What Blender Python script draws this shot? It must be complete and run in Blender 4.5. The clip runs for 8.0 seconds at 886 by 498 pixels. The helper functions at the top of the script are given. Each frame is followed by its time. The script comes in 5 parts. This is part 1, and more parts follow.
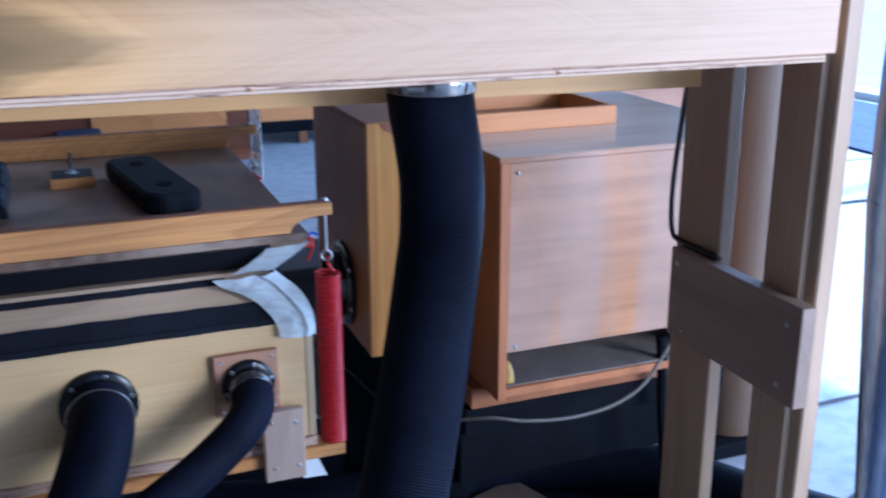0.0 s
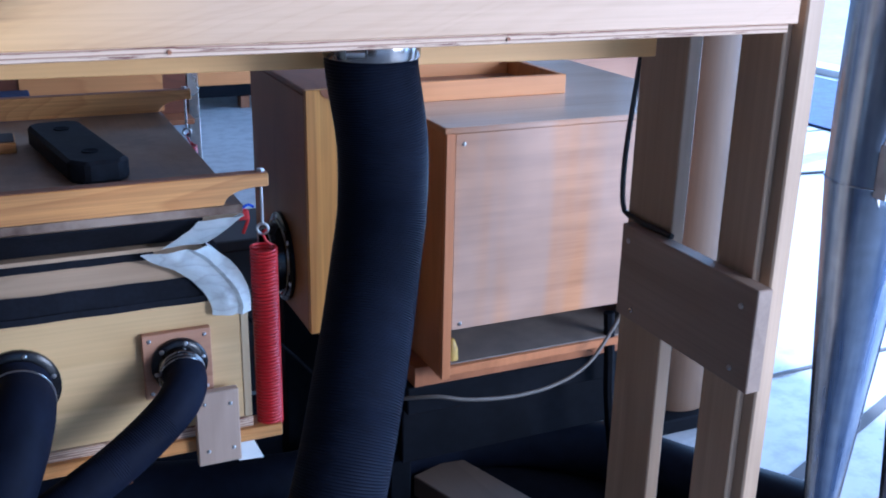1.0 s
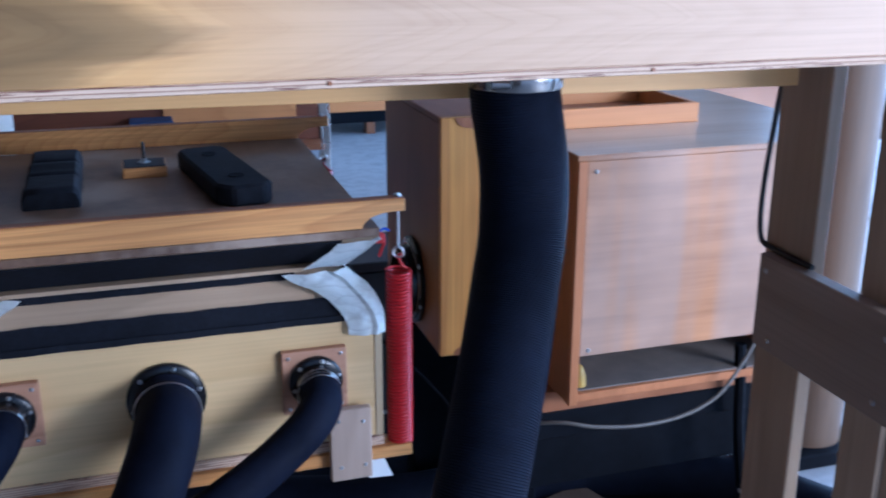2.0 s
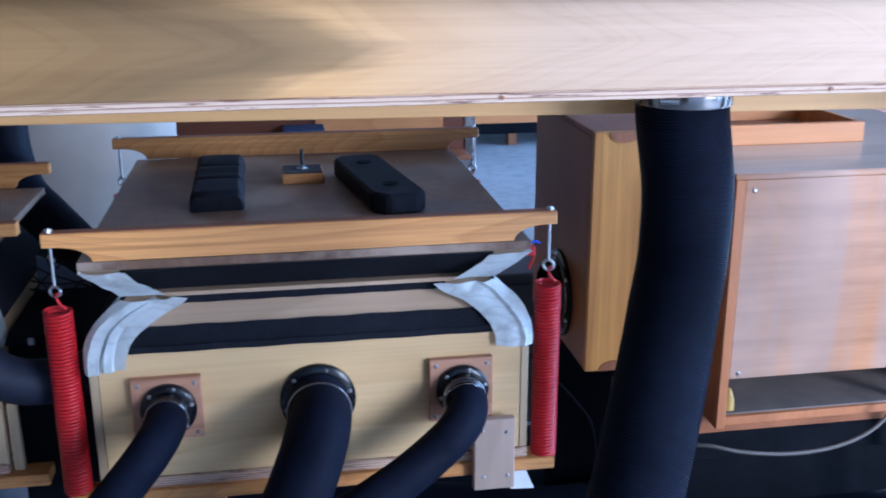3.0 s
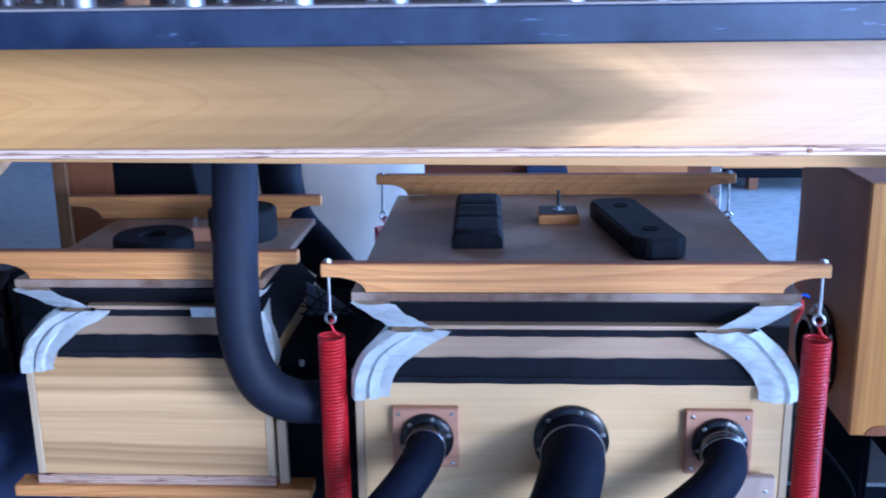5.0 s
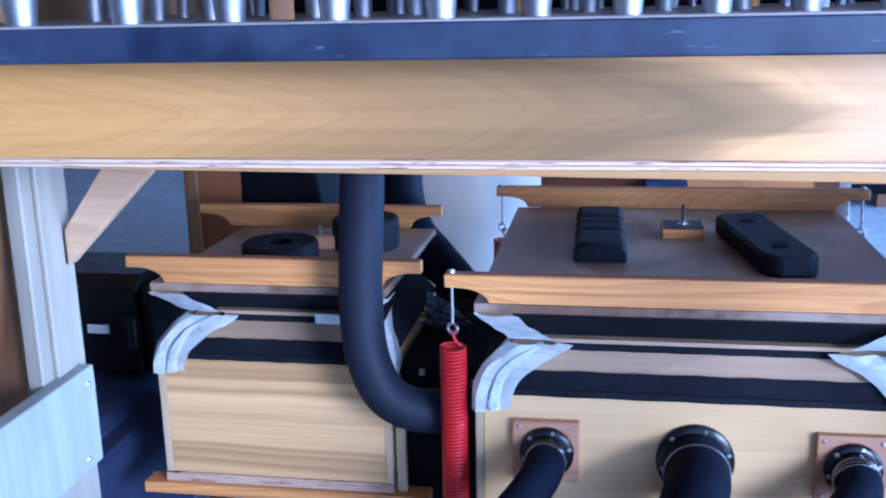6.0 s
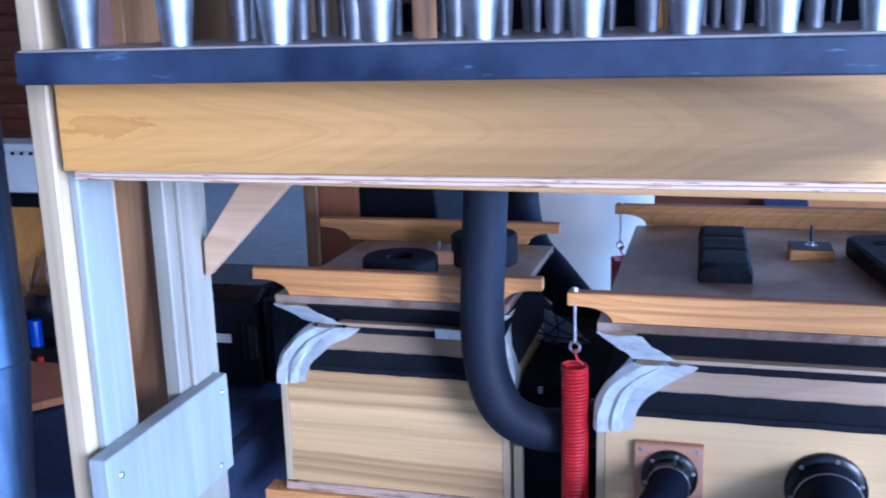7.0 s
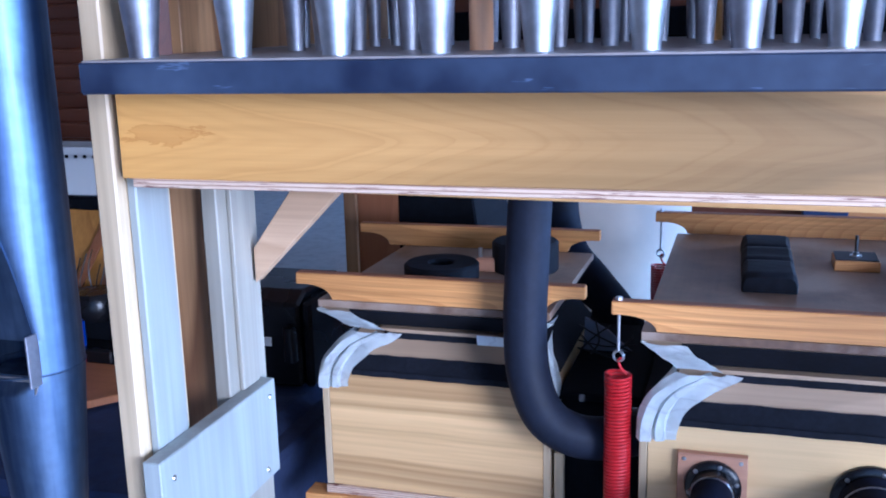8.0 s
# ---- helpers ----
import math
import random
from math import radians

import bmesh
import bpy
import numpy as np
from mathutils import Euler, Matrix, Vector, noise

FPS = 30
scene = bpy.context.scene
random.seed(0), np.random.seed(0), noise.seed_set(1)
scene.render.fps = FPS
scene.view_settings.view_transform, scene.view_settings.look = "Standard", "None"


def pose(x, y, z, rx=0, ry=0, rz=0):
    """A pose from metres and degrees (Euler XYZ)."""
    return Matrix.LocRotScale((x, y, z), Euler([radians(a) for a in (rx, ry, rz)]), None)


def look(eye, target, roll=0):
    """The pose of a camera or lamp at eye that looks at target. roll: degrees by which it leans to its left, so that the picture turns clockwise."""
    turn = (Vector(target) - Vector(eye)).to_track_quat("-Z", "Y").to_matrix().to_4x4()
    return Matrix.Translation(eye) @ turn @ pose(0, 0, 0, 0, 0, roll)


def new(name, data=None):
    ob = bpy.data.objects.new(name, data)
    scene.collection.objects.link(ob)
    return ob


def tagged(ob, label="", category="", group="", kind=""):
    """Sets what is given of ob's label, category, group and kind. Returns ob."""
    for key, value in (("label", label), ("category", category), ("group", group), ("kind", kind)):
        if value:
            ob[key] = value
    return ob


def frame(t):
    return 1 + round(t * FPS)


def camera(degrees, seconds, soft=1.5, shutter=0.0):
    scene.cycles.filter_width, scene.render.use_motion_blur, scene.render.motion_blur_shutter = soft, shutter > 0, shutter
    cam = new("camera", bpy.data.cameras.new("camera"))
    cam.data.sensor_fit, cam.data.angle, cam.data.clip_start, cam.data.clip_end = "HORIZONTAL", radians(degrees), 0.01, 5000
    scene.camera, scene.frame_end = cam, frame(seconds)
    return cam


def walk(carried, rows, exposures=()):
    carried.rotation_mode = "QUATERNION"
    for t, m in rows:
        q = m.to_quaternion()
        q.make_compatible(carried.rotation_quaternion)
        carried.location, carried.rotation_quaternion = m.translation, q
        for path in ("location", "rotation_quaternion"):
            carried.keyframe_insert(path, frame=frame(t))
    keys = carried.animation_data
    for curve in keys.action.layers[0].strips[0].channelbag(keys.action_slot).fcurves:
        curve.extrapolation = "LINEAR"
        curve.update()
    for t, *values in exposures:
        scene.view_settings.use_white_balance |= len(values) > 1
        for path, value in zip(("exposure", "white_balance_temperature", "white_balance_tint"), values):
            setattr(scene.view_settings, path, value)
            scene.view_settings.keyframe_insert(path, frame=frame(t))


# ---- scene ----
cam = camera(47.6, 8.0, soft=1.9, shutter=0.4)
PATH = [
    (0, (0.983, -0.815, 1.112), (1.671, 0.967, 0.519), -0.2),
    (0.5, (1.008, -0.759, 1.105), (1.832, 0.941, 0.447), 1.2),
    (1, (1.009, -0.759, 1.103), (1.79, 0.962, 0.449), 1.2),
    (1.5, (0.998, -0.772, 1.107), (1.743, 0.974, 0.477), 0.7),
    (2, (0.98, -0.77, 1.109), (1.551, 1.048, 0.501), 0.1),
    (2.2, (0.976, -0.769, 1.111), (1.481, 1.071, 0.512), 0.3),
    (3.3, (0.943, -0.773, 1.113), (1.198, 1.124, 0.533), -0.3),
    (3.5, (0.937, -0.774, 1.113), (1.149, 1.131, 0.544), -0.3),
    (4, (0.927, -0.777, 1.114), (1.029, 1.144, 0.567), -0.5),
    (4.2, (0.915, -0.778, 1.118), (0.978, 1.147, 0.579), -0.4),
    (5.3, (0.887, -0.778, 1.123), (0.704, 1.148, 0.618), -1.1),
    (5.5, (0.881, -0.779, 1.122), (0.655, 1.144, 0.621), -1.2),
    (6, (0.872, -0.78, 1.124), (0.542, 1.132, 0.637), -1.3),
    (6.5, (0.86, -0.78, 1.122), (0.429, 1.115, 0.649), -1.6),
    (7, (0.841, -0.788, 1.127), (0.315, 1.088, 0.675), -1.7),
    (7.5, (0.825, -0.792, 1.133), (0.238, 1.069, 0.692), -1.4),
    (8, (0.821, -0.798, 1.135), (0.24, 1.063, 0.69), -1.5),
]
EXPOSURES = [(0, 0.92, 4440, 14.5), (2.0, 0.89, 4440, 14.5), (3.5, 1.30, 4380, 15), (5.5, 1.62, 4085, 19), (6.5, 1.66, 4100, 19.5), (8.0, 1.60, 4330, 19.5)]
walk(cam, [(t, look(eye, target, roll)) for t, eye, target, roll in PATH], EXPOSURES)

# ---- world and light ----
world = bpy.data.worlds.new("world")
scene.world = world
world.use_nodes = True
wn = world.node_tree.nodes
sky = wn.new("ShaderNodeTexSky")
sky.sky_type, sky.sun_disc = "NISHITA", False
sky.sun_elevation, sky.sun_rotation = radians(38), radians(75)
wn["Background"].inputs["Strength"].default_value = 0.13
world.node_tree.links.new(sky.outputs[0], wn["Background"].inputs[0])


def lamp(name, kind, energy, colour, m):
    data = bpy.data.lights.new(name, kind)
    data.energy, data.color = energy, colour
    ob = new(name, data)
    ob.matrix_world = m
    return ob


sun = lamp("sun", "SUN", 5.0, (1.0, 0.95, 0.88), look((8, 2.1, 6.5), (0, 0, 0)))
sun.data.angle = radians(0.6)
# daylight in the two wide doorways
door_light = lamp("doorway_daylight", "AREA", 245, (0.58, 0.81, 1.0), look((6.3, 1.9, 1.62), (0.6, 1.9, 1.1)))
door_light.data.shape, door_light.data.size, door_light.data.size_y = "RECTANGLE", 8.9, 2.8
front_light = lamp("front_door_daylight", "AREA", 145, (1.0, 0.90, 0.77), look((4.3, -3.1, 1.52), (1.0, 0.3, 0.85)))
front_light.data.shape, front_light.data.size, front_light.data.size_y = "RECTANGLE", 1.9, 1.5


# ---- materials ----
def nodes_of(name):
    m = bpy.data.materials.new(name)
    m.use_nodes = True
    return m, m.node_tree.nodes, m.node_tree.links, m.node_tree.nodes["Principled BSDF"]


def ramp(n, stops):
    r = n.new("ShaderNodeValToRGB")
    e = r.color_ramp.elements
    while len(e) < len(stops):
        e.new(0.5)
    for el, (p, c) in zip(e, stops):
        el.position = p
        el.color = (*c, 1) if len(c) == 3 else c
    return r


def noise_tex(n, l, vec, scale, detail=4.0, rough=0.55):
    t = n.new("ShaderNodeTexNoise")
    t.inputs["Scale"].default_value, t.inputs["Detail"].default_value = scale, detail
    t.inputs["Roughness"].default_value = rough
    if vec is not None:
        l.new(vec, t.inputs["Vector"])
    return t


def coords(n, l, scale=(1, 1, 1), rot=(0, 0, 0), loc=(0, 0, 0)):
    tc, mp = n.new("ShaderNodeTexCoord"), n.new("ShaderNodeMapping")
    mp.inputs["Scale"].default_value, mp.inputs["Rotation"].default_value = scale, rot
    mp.inputs["Location"].default_value = loc
    l.new(tc.outputs["Object"], mp.inputs["Vector"])
    return mp.outputs[0]


def mix(n, l, a, b, fac, mode="MIX"):
    m = n.new("ShaderNodeMix")
    m.data_type, m.blend_type = "RGBA", mode
    for sock, v in ((m.inputs[6], a), (m.inputs[7], b), (m.inputs[0], fac)):
        if isinstance(v, (int, float)):
            sock.default_value = v
        elif isinstance(v, tuple):
            sock.default_value = (*v, 1)
        else:
            l.new(v, sock)
    return m.outputs[2]


def bump(n, l, b, height, strength, dist):
    k = n.new("ShaderNodeBump")
    k.inputs["Strength"].default_value, k.inputs["Distance"].default_value = strength, dist
    l.new(height, k.inputs["Height"])
    l.new(k.outputs[0], b.inputs["Normal"])


def wood(name, light, dark, axis="x", rings=14.0, contrast=0.55, rough=0.5, blotch=0.35, fibre=0.3, loc=(0, 0, 0), knots=0.0):
    """Sawn wood: long growth rings that bend, fine fibres, blotches and a few dark flecks."""
    m, n, l, b = nodes_of(name)
    along = {"x": (0.16, 1, 1), "y": (1, 0.16, 1), "z": (1, 1, 0.16)}[axis]
    v = coords(n, l, along, loc=loc)
    warp = noise_tex(n, l, v, 5.0, 2.0, 0.5)
    s = n.new("ShaderNodeVectorMath")
    s.operation = "SCALE"
    s.inputs["Scale"].default_value = 0.22
    l.new(warp.outputs["Color"], s.inputs[0])
    add = n.new("ShaderNodeVectorMath")
    l.new(v, add.inputs[0])
    l.new(s.outputs[0], add.inputs[1])
    field = noise_tex(n, l, add.outputs[0], 3.0, 1.0, 0.4)
    mul = n.new("ShaderNodeMath")
    mul.operation = "MULTIPLY"
    mul.inputs[1].default_value = rings
    l.new(field.outputs[0], mul.inputs[0])
    fr = n.new("ShaderNodeMath")
    fr.operation = "FRACT"
    l.new(mul.outputs[0], fr.inputs[0])
    ring = ramp(n, [(0.0, (0, 0, 0)), (0.72, (0.45, 0.45, 0.45)), (0.93, (1, 1, 1)), (1.0, (0, 0, 0))])
    l.new(fr.outputs[0], ring.inputs[0])
    fa = {"x": (2.5, 160, 160), "y": (160, 2.5, 160), "z": (160, 160, 2.5)}[axis]
    fib = noise_tex(n, l, coords(n, l, fa), 1.0, 5.0, 0.65)
    fc = ramp(n, [(0.35, (0, 0, 0)), (0.7, (1, 1, 1))])
    l.new(fib.outputs[0], fc.inputs[0])
    fm = n.new("ShaderNodeMath")
    fm.operation = "MULTIPLY"
    fm.inputs[1].default_value = contrast
    l.new(ring.outputs[0], fm.inputs[0])
    c1 = mix(n, l, light, dark, fm.outputs[0])
    f2 = n.new("ShaderNodeMath")
    f2.operation = "MULTIPLY"
    f2.inputs[1].default_value = fibre
    l.new(fc.outputs[0], f2.inputs[0])
    c2 = mix(n, l, c1, tuple(x * 0.62 for x in dark), f2.outputs[0])
    big = noise_tex(n, l, coords(n, l, {"x": (0.5, 1.6, 1.6), "y": (1.6, 0.5, 1.6), "z": (1.6, 1.6, 0.5)}[axis], loc=(3.1, 1.7, 0.4)), 3.5, 3.0)
    bc = ramp(n, [(0.38, (1, 1, 1)), (0.68, (1 - blotch, 1 - blotch * 1.1, 1 - blotch * 1.2))])
    l.new(big.outputs[0], bc.inputs[0])
    c3 = mix(n, l, c2, bc.outputs[0], 1.0, "MULTIPLY")
    oi = n.new("ShaderNodeObjectInfo")
    rr = ramp(n, [(0.0, (0.9, 0.89, 0.87)), (1.0, (1.06, 1.06, 1.06))])
    l.new(oi.outputs["Random"], rr.inputs[0])
    c4 = mix(n, l, c3, rr.outputs[0], 1.0, "MULTIPLY")
    if knots:
        vo = n.new("ShaderNodeTexVoronoi")
        vo.inputs["Scale"].default_value = 5.0
        l.new(coords(n, l, {"x": (0.5, 1, 1), "y": (1, 0.5, 1), "z": (1, 1, 0.5)}[axis]), vo.inputs["Vector"])
        kr = ramp(n, [(0.0, (knots, knots, knots)), (0.09, (0, 0, 0))])
        l.new(vo.outputs["Distance"], kr.inputs[0])
        c4 = mix(n, l, c4, tuple(x * 0.35 for x in dark), kr.outputs[0])
    l.new(c4, b.inputs["Base Color"])
    b.inputs["Roughness"].default_value = rough
    bump(n, l, b, fib.outputs[0], 0.25, 0.0006)
    return m


def ply_edge(name, light, dark, layers, z0):
    """The sawn edge of plywood: thin veneers, alternating light and dark, with tears."""
    m, n, l, b = nodes_of(name)
    tc = n.new("ShaderNodeTexCoord")
    sep = n.new("ShaderNodeSeparateXYZ")
    l.new(tc.outputs["Object"], sep.inputs[0])
    wob = noise_tex(n, l, coords(n, l, (6, 6, 40)), 1.0, 3.0)
    a = n.new("ShaderNodeMath")
    a.operation = "MULTIPLY_ADD"
    a.inputs[1].default_value = layers
    l.new(sep.outputs[2], a.inputs[0])
    w = n.new("ShaderNodeMath")
    w.operation = "MULTIPLY"
    w.inputs[1].default_value = 0.6
    l.new(wob.outputs[0], w.inputs[0])
    l.new(w.outputs[0], a.inputs[2])
    f = n.new("ShaderNodeMath")
    f.operation = "FRACT"
    l.new(a.outputs[0], f.inputs[0])
    r = ramp(n, [(0.0, dark), (0.22, dark), (0.34, light), (0.92, tuple(x * 0.9 for x in light))])
    l.new(f.outputs[0], r.inputs[0])
    tear = noise_tex(n, l, coords(n, l, (16, 16, 330)), 1.0, 5.0, 0.72)
    tr = ramp(n, [(0.545, (0, 0, 0)), (0.63, (1, 1, 1))])
    l.new(tear.outputs[0], tr.inputs[0])
    c = mix(n, l, r.outputs[0], (0.16, 0.065, 0.045), tr.outputs[0])
    l.new(c, b.inputs["Base Color"])
    b.inputs["Roughness"].default_value = 0.75
    bump(n, l, b, tear.outputs[0], 0.5, 0.001)
    return m


def plain(name, colour, rough=0.5, metal=0.0, grain=0.12, scale=40.0, bumps=0.15, dist=0.0006, spec=0.5):
    """A plain surface with faint mottling at two scales."""
    m, n, l, b = nodes_of(name)
    v = coords(n, l)
    t1, t2 = noise_tex(n, l, v, scale, 5.0), noise_tex(n, l, v, scale / 9, 3.0)
    r = ramp(n, [(0.3, tuple(c * (1 - grain) for c in colour)), (0.7, tuple(min(1, c * (1 + grain)) for c in colour))])
    l.new(t2.outputs[0], r.inputs[0])
    r2 = ramp(n, [(0.3, (1 - grain, 1 - grain, 1 - grain)), (0.7, (1, 1, 1))])
    l.new(t1.outputs[0], r2.inputs[0])
    l.new(mix(n, l, r.outputs[0], r2.outputs[0], 1.0, "MULTIPLY"), b.inputs["Base Color"])
    rr = n.new("ShaderNodeMapRange")
    rr.inputs["To Min"].default_value, rr.inputs["To Max"].default_value = max(0.03, rough - 0.1), min(1, rough + 0.12)
    l.new(t2.outputs[0], rr.inputs["Value"])
    l.new(rr.outputs[0], b.inputs["Roughness"])
    b.inputs["Metallic"].default_value = metal
    b.inputs["Specular IOR Level"].default_value = spec
    bump(n, l, b, t1.outputs[0], bumps, dist)
    return m


def leather(name, colour, crease_tone):
    """Thin split leather: soft wrinkles, creases darkened in colour for shade, a napped surface."""
    m, n, l, b = nodes_of(name)
    big = noise_tex(n, l, coords(n, l, (1, 1, 2.6), (0.3, 0.9, 0.2)), 15.0, 2.0, 0.45)
    dist = n.new("ShaderNodeMath")
    dist.operation = "SUBTRACT"
    dist.inputs[1].default_value = 0.5
    l.new(big.outputs[0], dist.inputs[0])
    ab = n.new("ShaderNodeMath")
    ab.operation = "ABSOLUTE"
    l.new(dist.outputs[0], ab.inputs[0])
    r = ramp(n, [(0.0, crease_tone), (0.018, tuple((a + c) / 2 for a, c in zip(colour, crease_tone))), (0.05, colour), (1.0, colour)])
    l.new(ab.outputs[0], r.inputs[0])
    nap = noise_tex(n, l, coords(n, l), 60.0, 4.0)
    r2 = ramp(n, [(0.3, (0.9, 0.9, 0.9)), (0.65, (1, 1, 1))])
    l.new(nap.outputs[0], r2.inputs[0])
    l.new(mix(n, l, r.outputs[0], r2.outputs[0], 1.0, "MULTIPLY"), b.inputs["Base Color"])
    b.inputs["Roughness"].default_value = 0.8
    bump(n, l, b, ab.outputs[0], 0.5, 0.010)
    return m


def scuffed_paint(name, colour, scuff):
    """Dark paint with pale scratches and chalky rubbed patches."""
    m, n, l, b = nodes_of(name)
    v = coords(n, l)
    cloud = noise_tex(n, l, v, 7.0, 4.0, 0.6)
    cr = ramp(n, [(0.38, (0, 0, 0)), (0.66, (0.60, 0.60, 0.60))])
    l.new(cloud.outputs[0], cr.inputs[0])
    c = mix(n, l, colour, scuff, cr.outputs[0])
    sc = noise_tex(n, l, coords(n, l, (16, 50, 120), (0, 0.35, 0)), 1.0, 3.0, 0.7)
    sr = ramp(n, [(0.66, (0, 0, 0)), (0.70, (0.28, 0.28, 0.28)), (0.74, (0, 0, 0))])
    l.new(sc.outputs[0], sr.inputs[0])
    c = mix(n, l, c, tuple(min(1, x * 3) for x in scuff), sr.outputs[0])
    l.new(c, b.inputs["Base Color"])
    b.inputs["Roughness"].default_value = 0.42
    fine = noise_tex(n, l, v, 220.0, 3.0)
    bump(n, l, b, fine.outputs[0], 0.25, 0.0006)
    return m


def spotted_metal(name, colour, rough):
    """Tin and lead alloy: mottled, brushed lengthwise."""
    m, n, l, b = nodes_of(name)
    spots = noise_tex(n, l, coords(n, l), 70.0, 2.0)
    r = ramp(n, [(0.35, tuple(c * 0.8 for c in colour)), (0.65, colour)])
    l.new(spots.outputs[0], r.inputs[0])
    l.new(r.outputs[0], b.inputs["Base Color"])
    streak = noise_tex(n, l, coords(n, l, (90, 90, 3)), 1.0, 4.0)
    mr = n.new("ShaderNodeMapRange")
    mr.inputs["To Min"].default_value, mr.inputs["To Max"].default_value = rough - 0.08, rough + 0.14
    l.new(streak.outputs[0], mr.inputs["Value"])
    l.new(mr.outputs[0], b.inputs["Roughness"])
    b.inputs["Metallic"].default_value = 1.0
    dent = noise_tex(n, l, coords(n, l, (1, 1, 0.5)), 14.0, 2.0)
    bump(n, l, b, dent.outputs[0], 0.05, 0.003)
    return m


def sheen_streaked_metal(name, dark, light, rough):
    """Pipe metal whose long colour streaks stand in for reflections down its length."""
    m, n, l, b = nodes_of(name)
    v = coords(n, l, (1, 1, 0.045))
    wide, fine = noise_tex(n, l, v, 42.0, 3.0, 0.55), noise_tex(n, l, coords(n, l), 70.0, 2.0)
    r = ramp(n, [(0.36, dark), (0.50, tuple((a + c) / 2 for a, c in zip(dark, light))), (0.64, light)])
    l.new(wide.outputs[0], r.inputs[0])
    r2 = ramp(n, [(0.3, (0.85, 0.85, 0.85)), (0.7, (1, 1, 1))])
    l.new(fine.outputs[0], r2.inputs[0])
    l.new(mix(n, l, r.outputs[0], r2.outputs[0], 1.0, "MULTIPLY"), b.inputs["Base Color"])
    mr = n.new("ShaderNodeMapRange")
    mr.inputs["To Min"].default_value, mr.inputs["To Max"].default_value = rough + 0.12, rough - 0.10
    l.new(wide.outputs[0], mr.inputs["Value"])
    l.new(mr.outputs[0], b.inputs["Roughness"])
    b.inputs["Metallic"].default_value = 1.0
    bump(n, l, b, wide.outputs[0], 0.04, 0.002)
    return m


def concrete(name):
    """Trowelled concrete: broad clouds, fine mottling, dark grit and a few stains."""
    m, n, l, b = nodes_of(name)
    v = coords(n, l)
    t1, t2, t3 = noise_tex(n, l, v, 1.3, 6.0, 0.6), noise_tex(n, l, v, 18.0, 6.0, 0.65), noise_tex(n, l, v, 260.0, 3.0)
    r = ramp(n, [(0.3, (0.34, 0.35, 0.365)), (0.7, (0.51, 0.52, 0.535))])
    l.new(t1.outputs[0], r.inputs[0])
    r2 = ramp(n, [(0.30, (0.62, 0.62, 0.64)), (0.55, (1, 1, 1))])
    l.new(t2.outputs[0], r2.inputs[0])
    c = mix(n, l, r.outputs[0], r2.outputs[0], 0.8, "MULTIPLY")
    grit = n.new("ShaderNodeTexVoronoi")
    grit.inputs["Scale"].default_value = 16.0
    l.new(v, grit.inputs["Vector"])
    gr = ramp(n, [(0.0, (0.85, 0.85, 0.85)), (0.07, (0.6, 0.6, 0.6)), (0.10, (0, 0, 0))])
    l.new(grit.outputs["Distance"], gr.inputs[0])
    c = mix(n, l, c, (0.10, 0.10, 0.11), sums(n, l, "MULTIPLY", gr.outputs[0], sums(n, l, "GREATER_THAN", t2.outputs[0], 0.52)))
    l.new(c, b.inputs["Base Color"])
    rr = n.new("ShaderNodeMapRange")
    rr.inputs["To Min"].default_value, rr.inputs["To Max"].default_value = 0.30, 0.55
    l.new(t1.outputs[0], rr.inputs["Value"])
    l.new(rr.outputs[0], b.inputs["Roughness"])
    bump(n, l, b, t3.outputs[0], 0.2, 0.001)
    return m


def sums(n, l, op, a, b, c=None):
    k = n.new("ShaderNodeMath")
    k.operation = op
    for sock, v in zip(k.inputs, (a, b, c)):
        if v is not None and isinstance(v, (int, float)):
            sock.default_value = v
        elif v is not None:
            l.new(v, sock)
    return k.outputs[0]


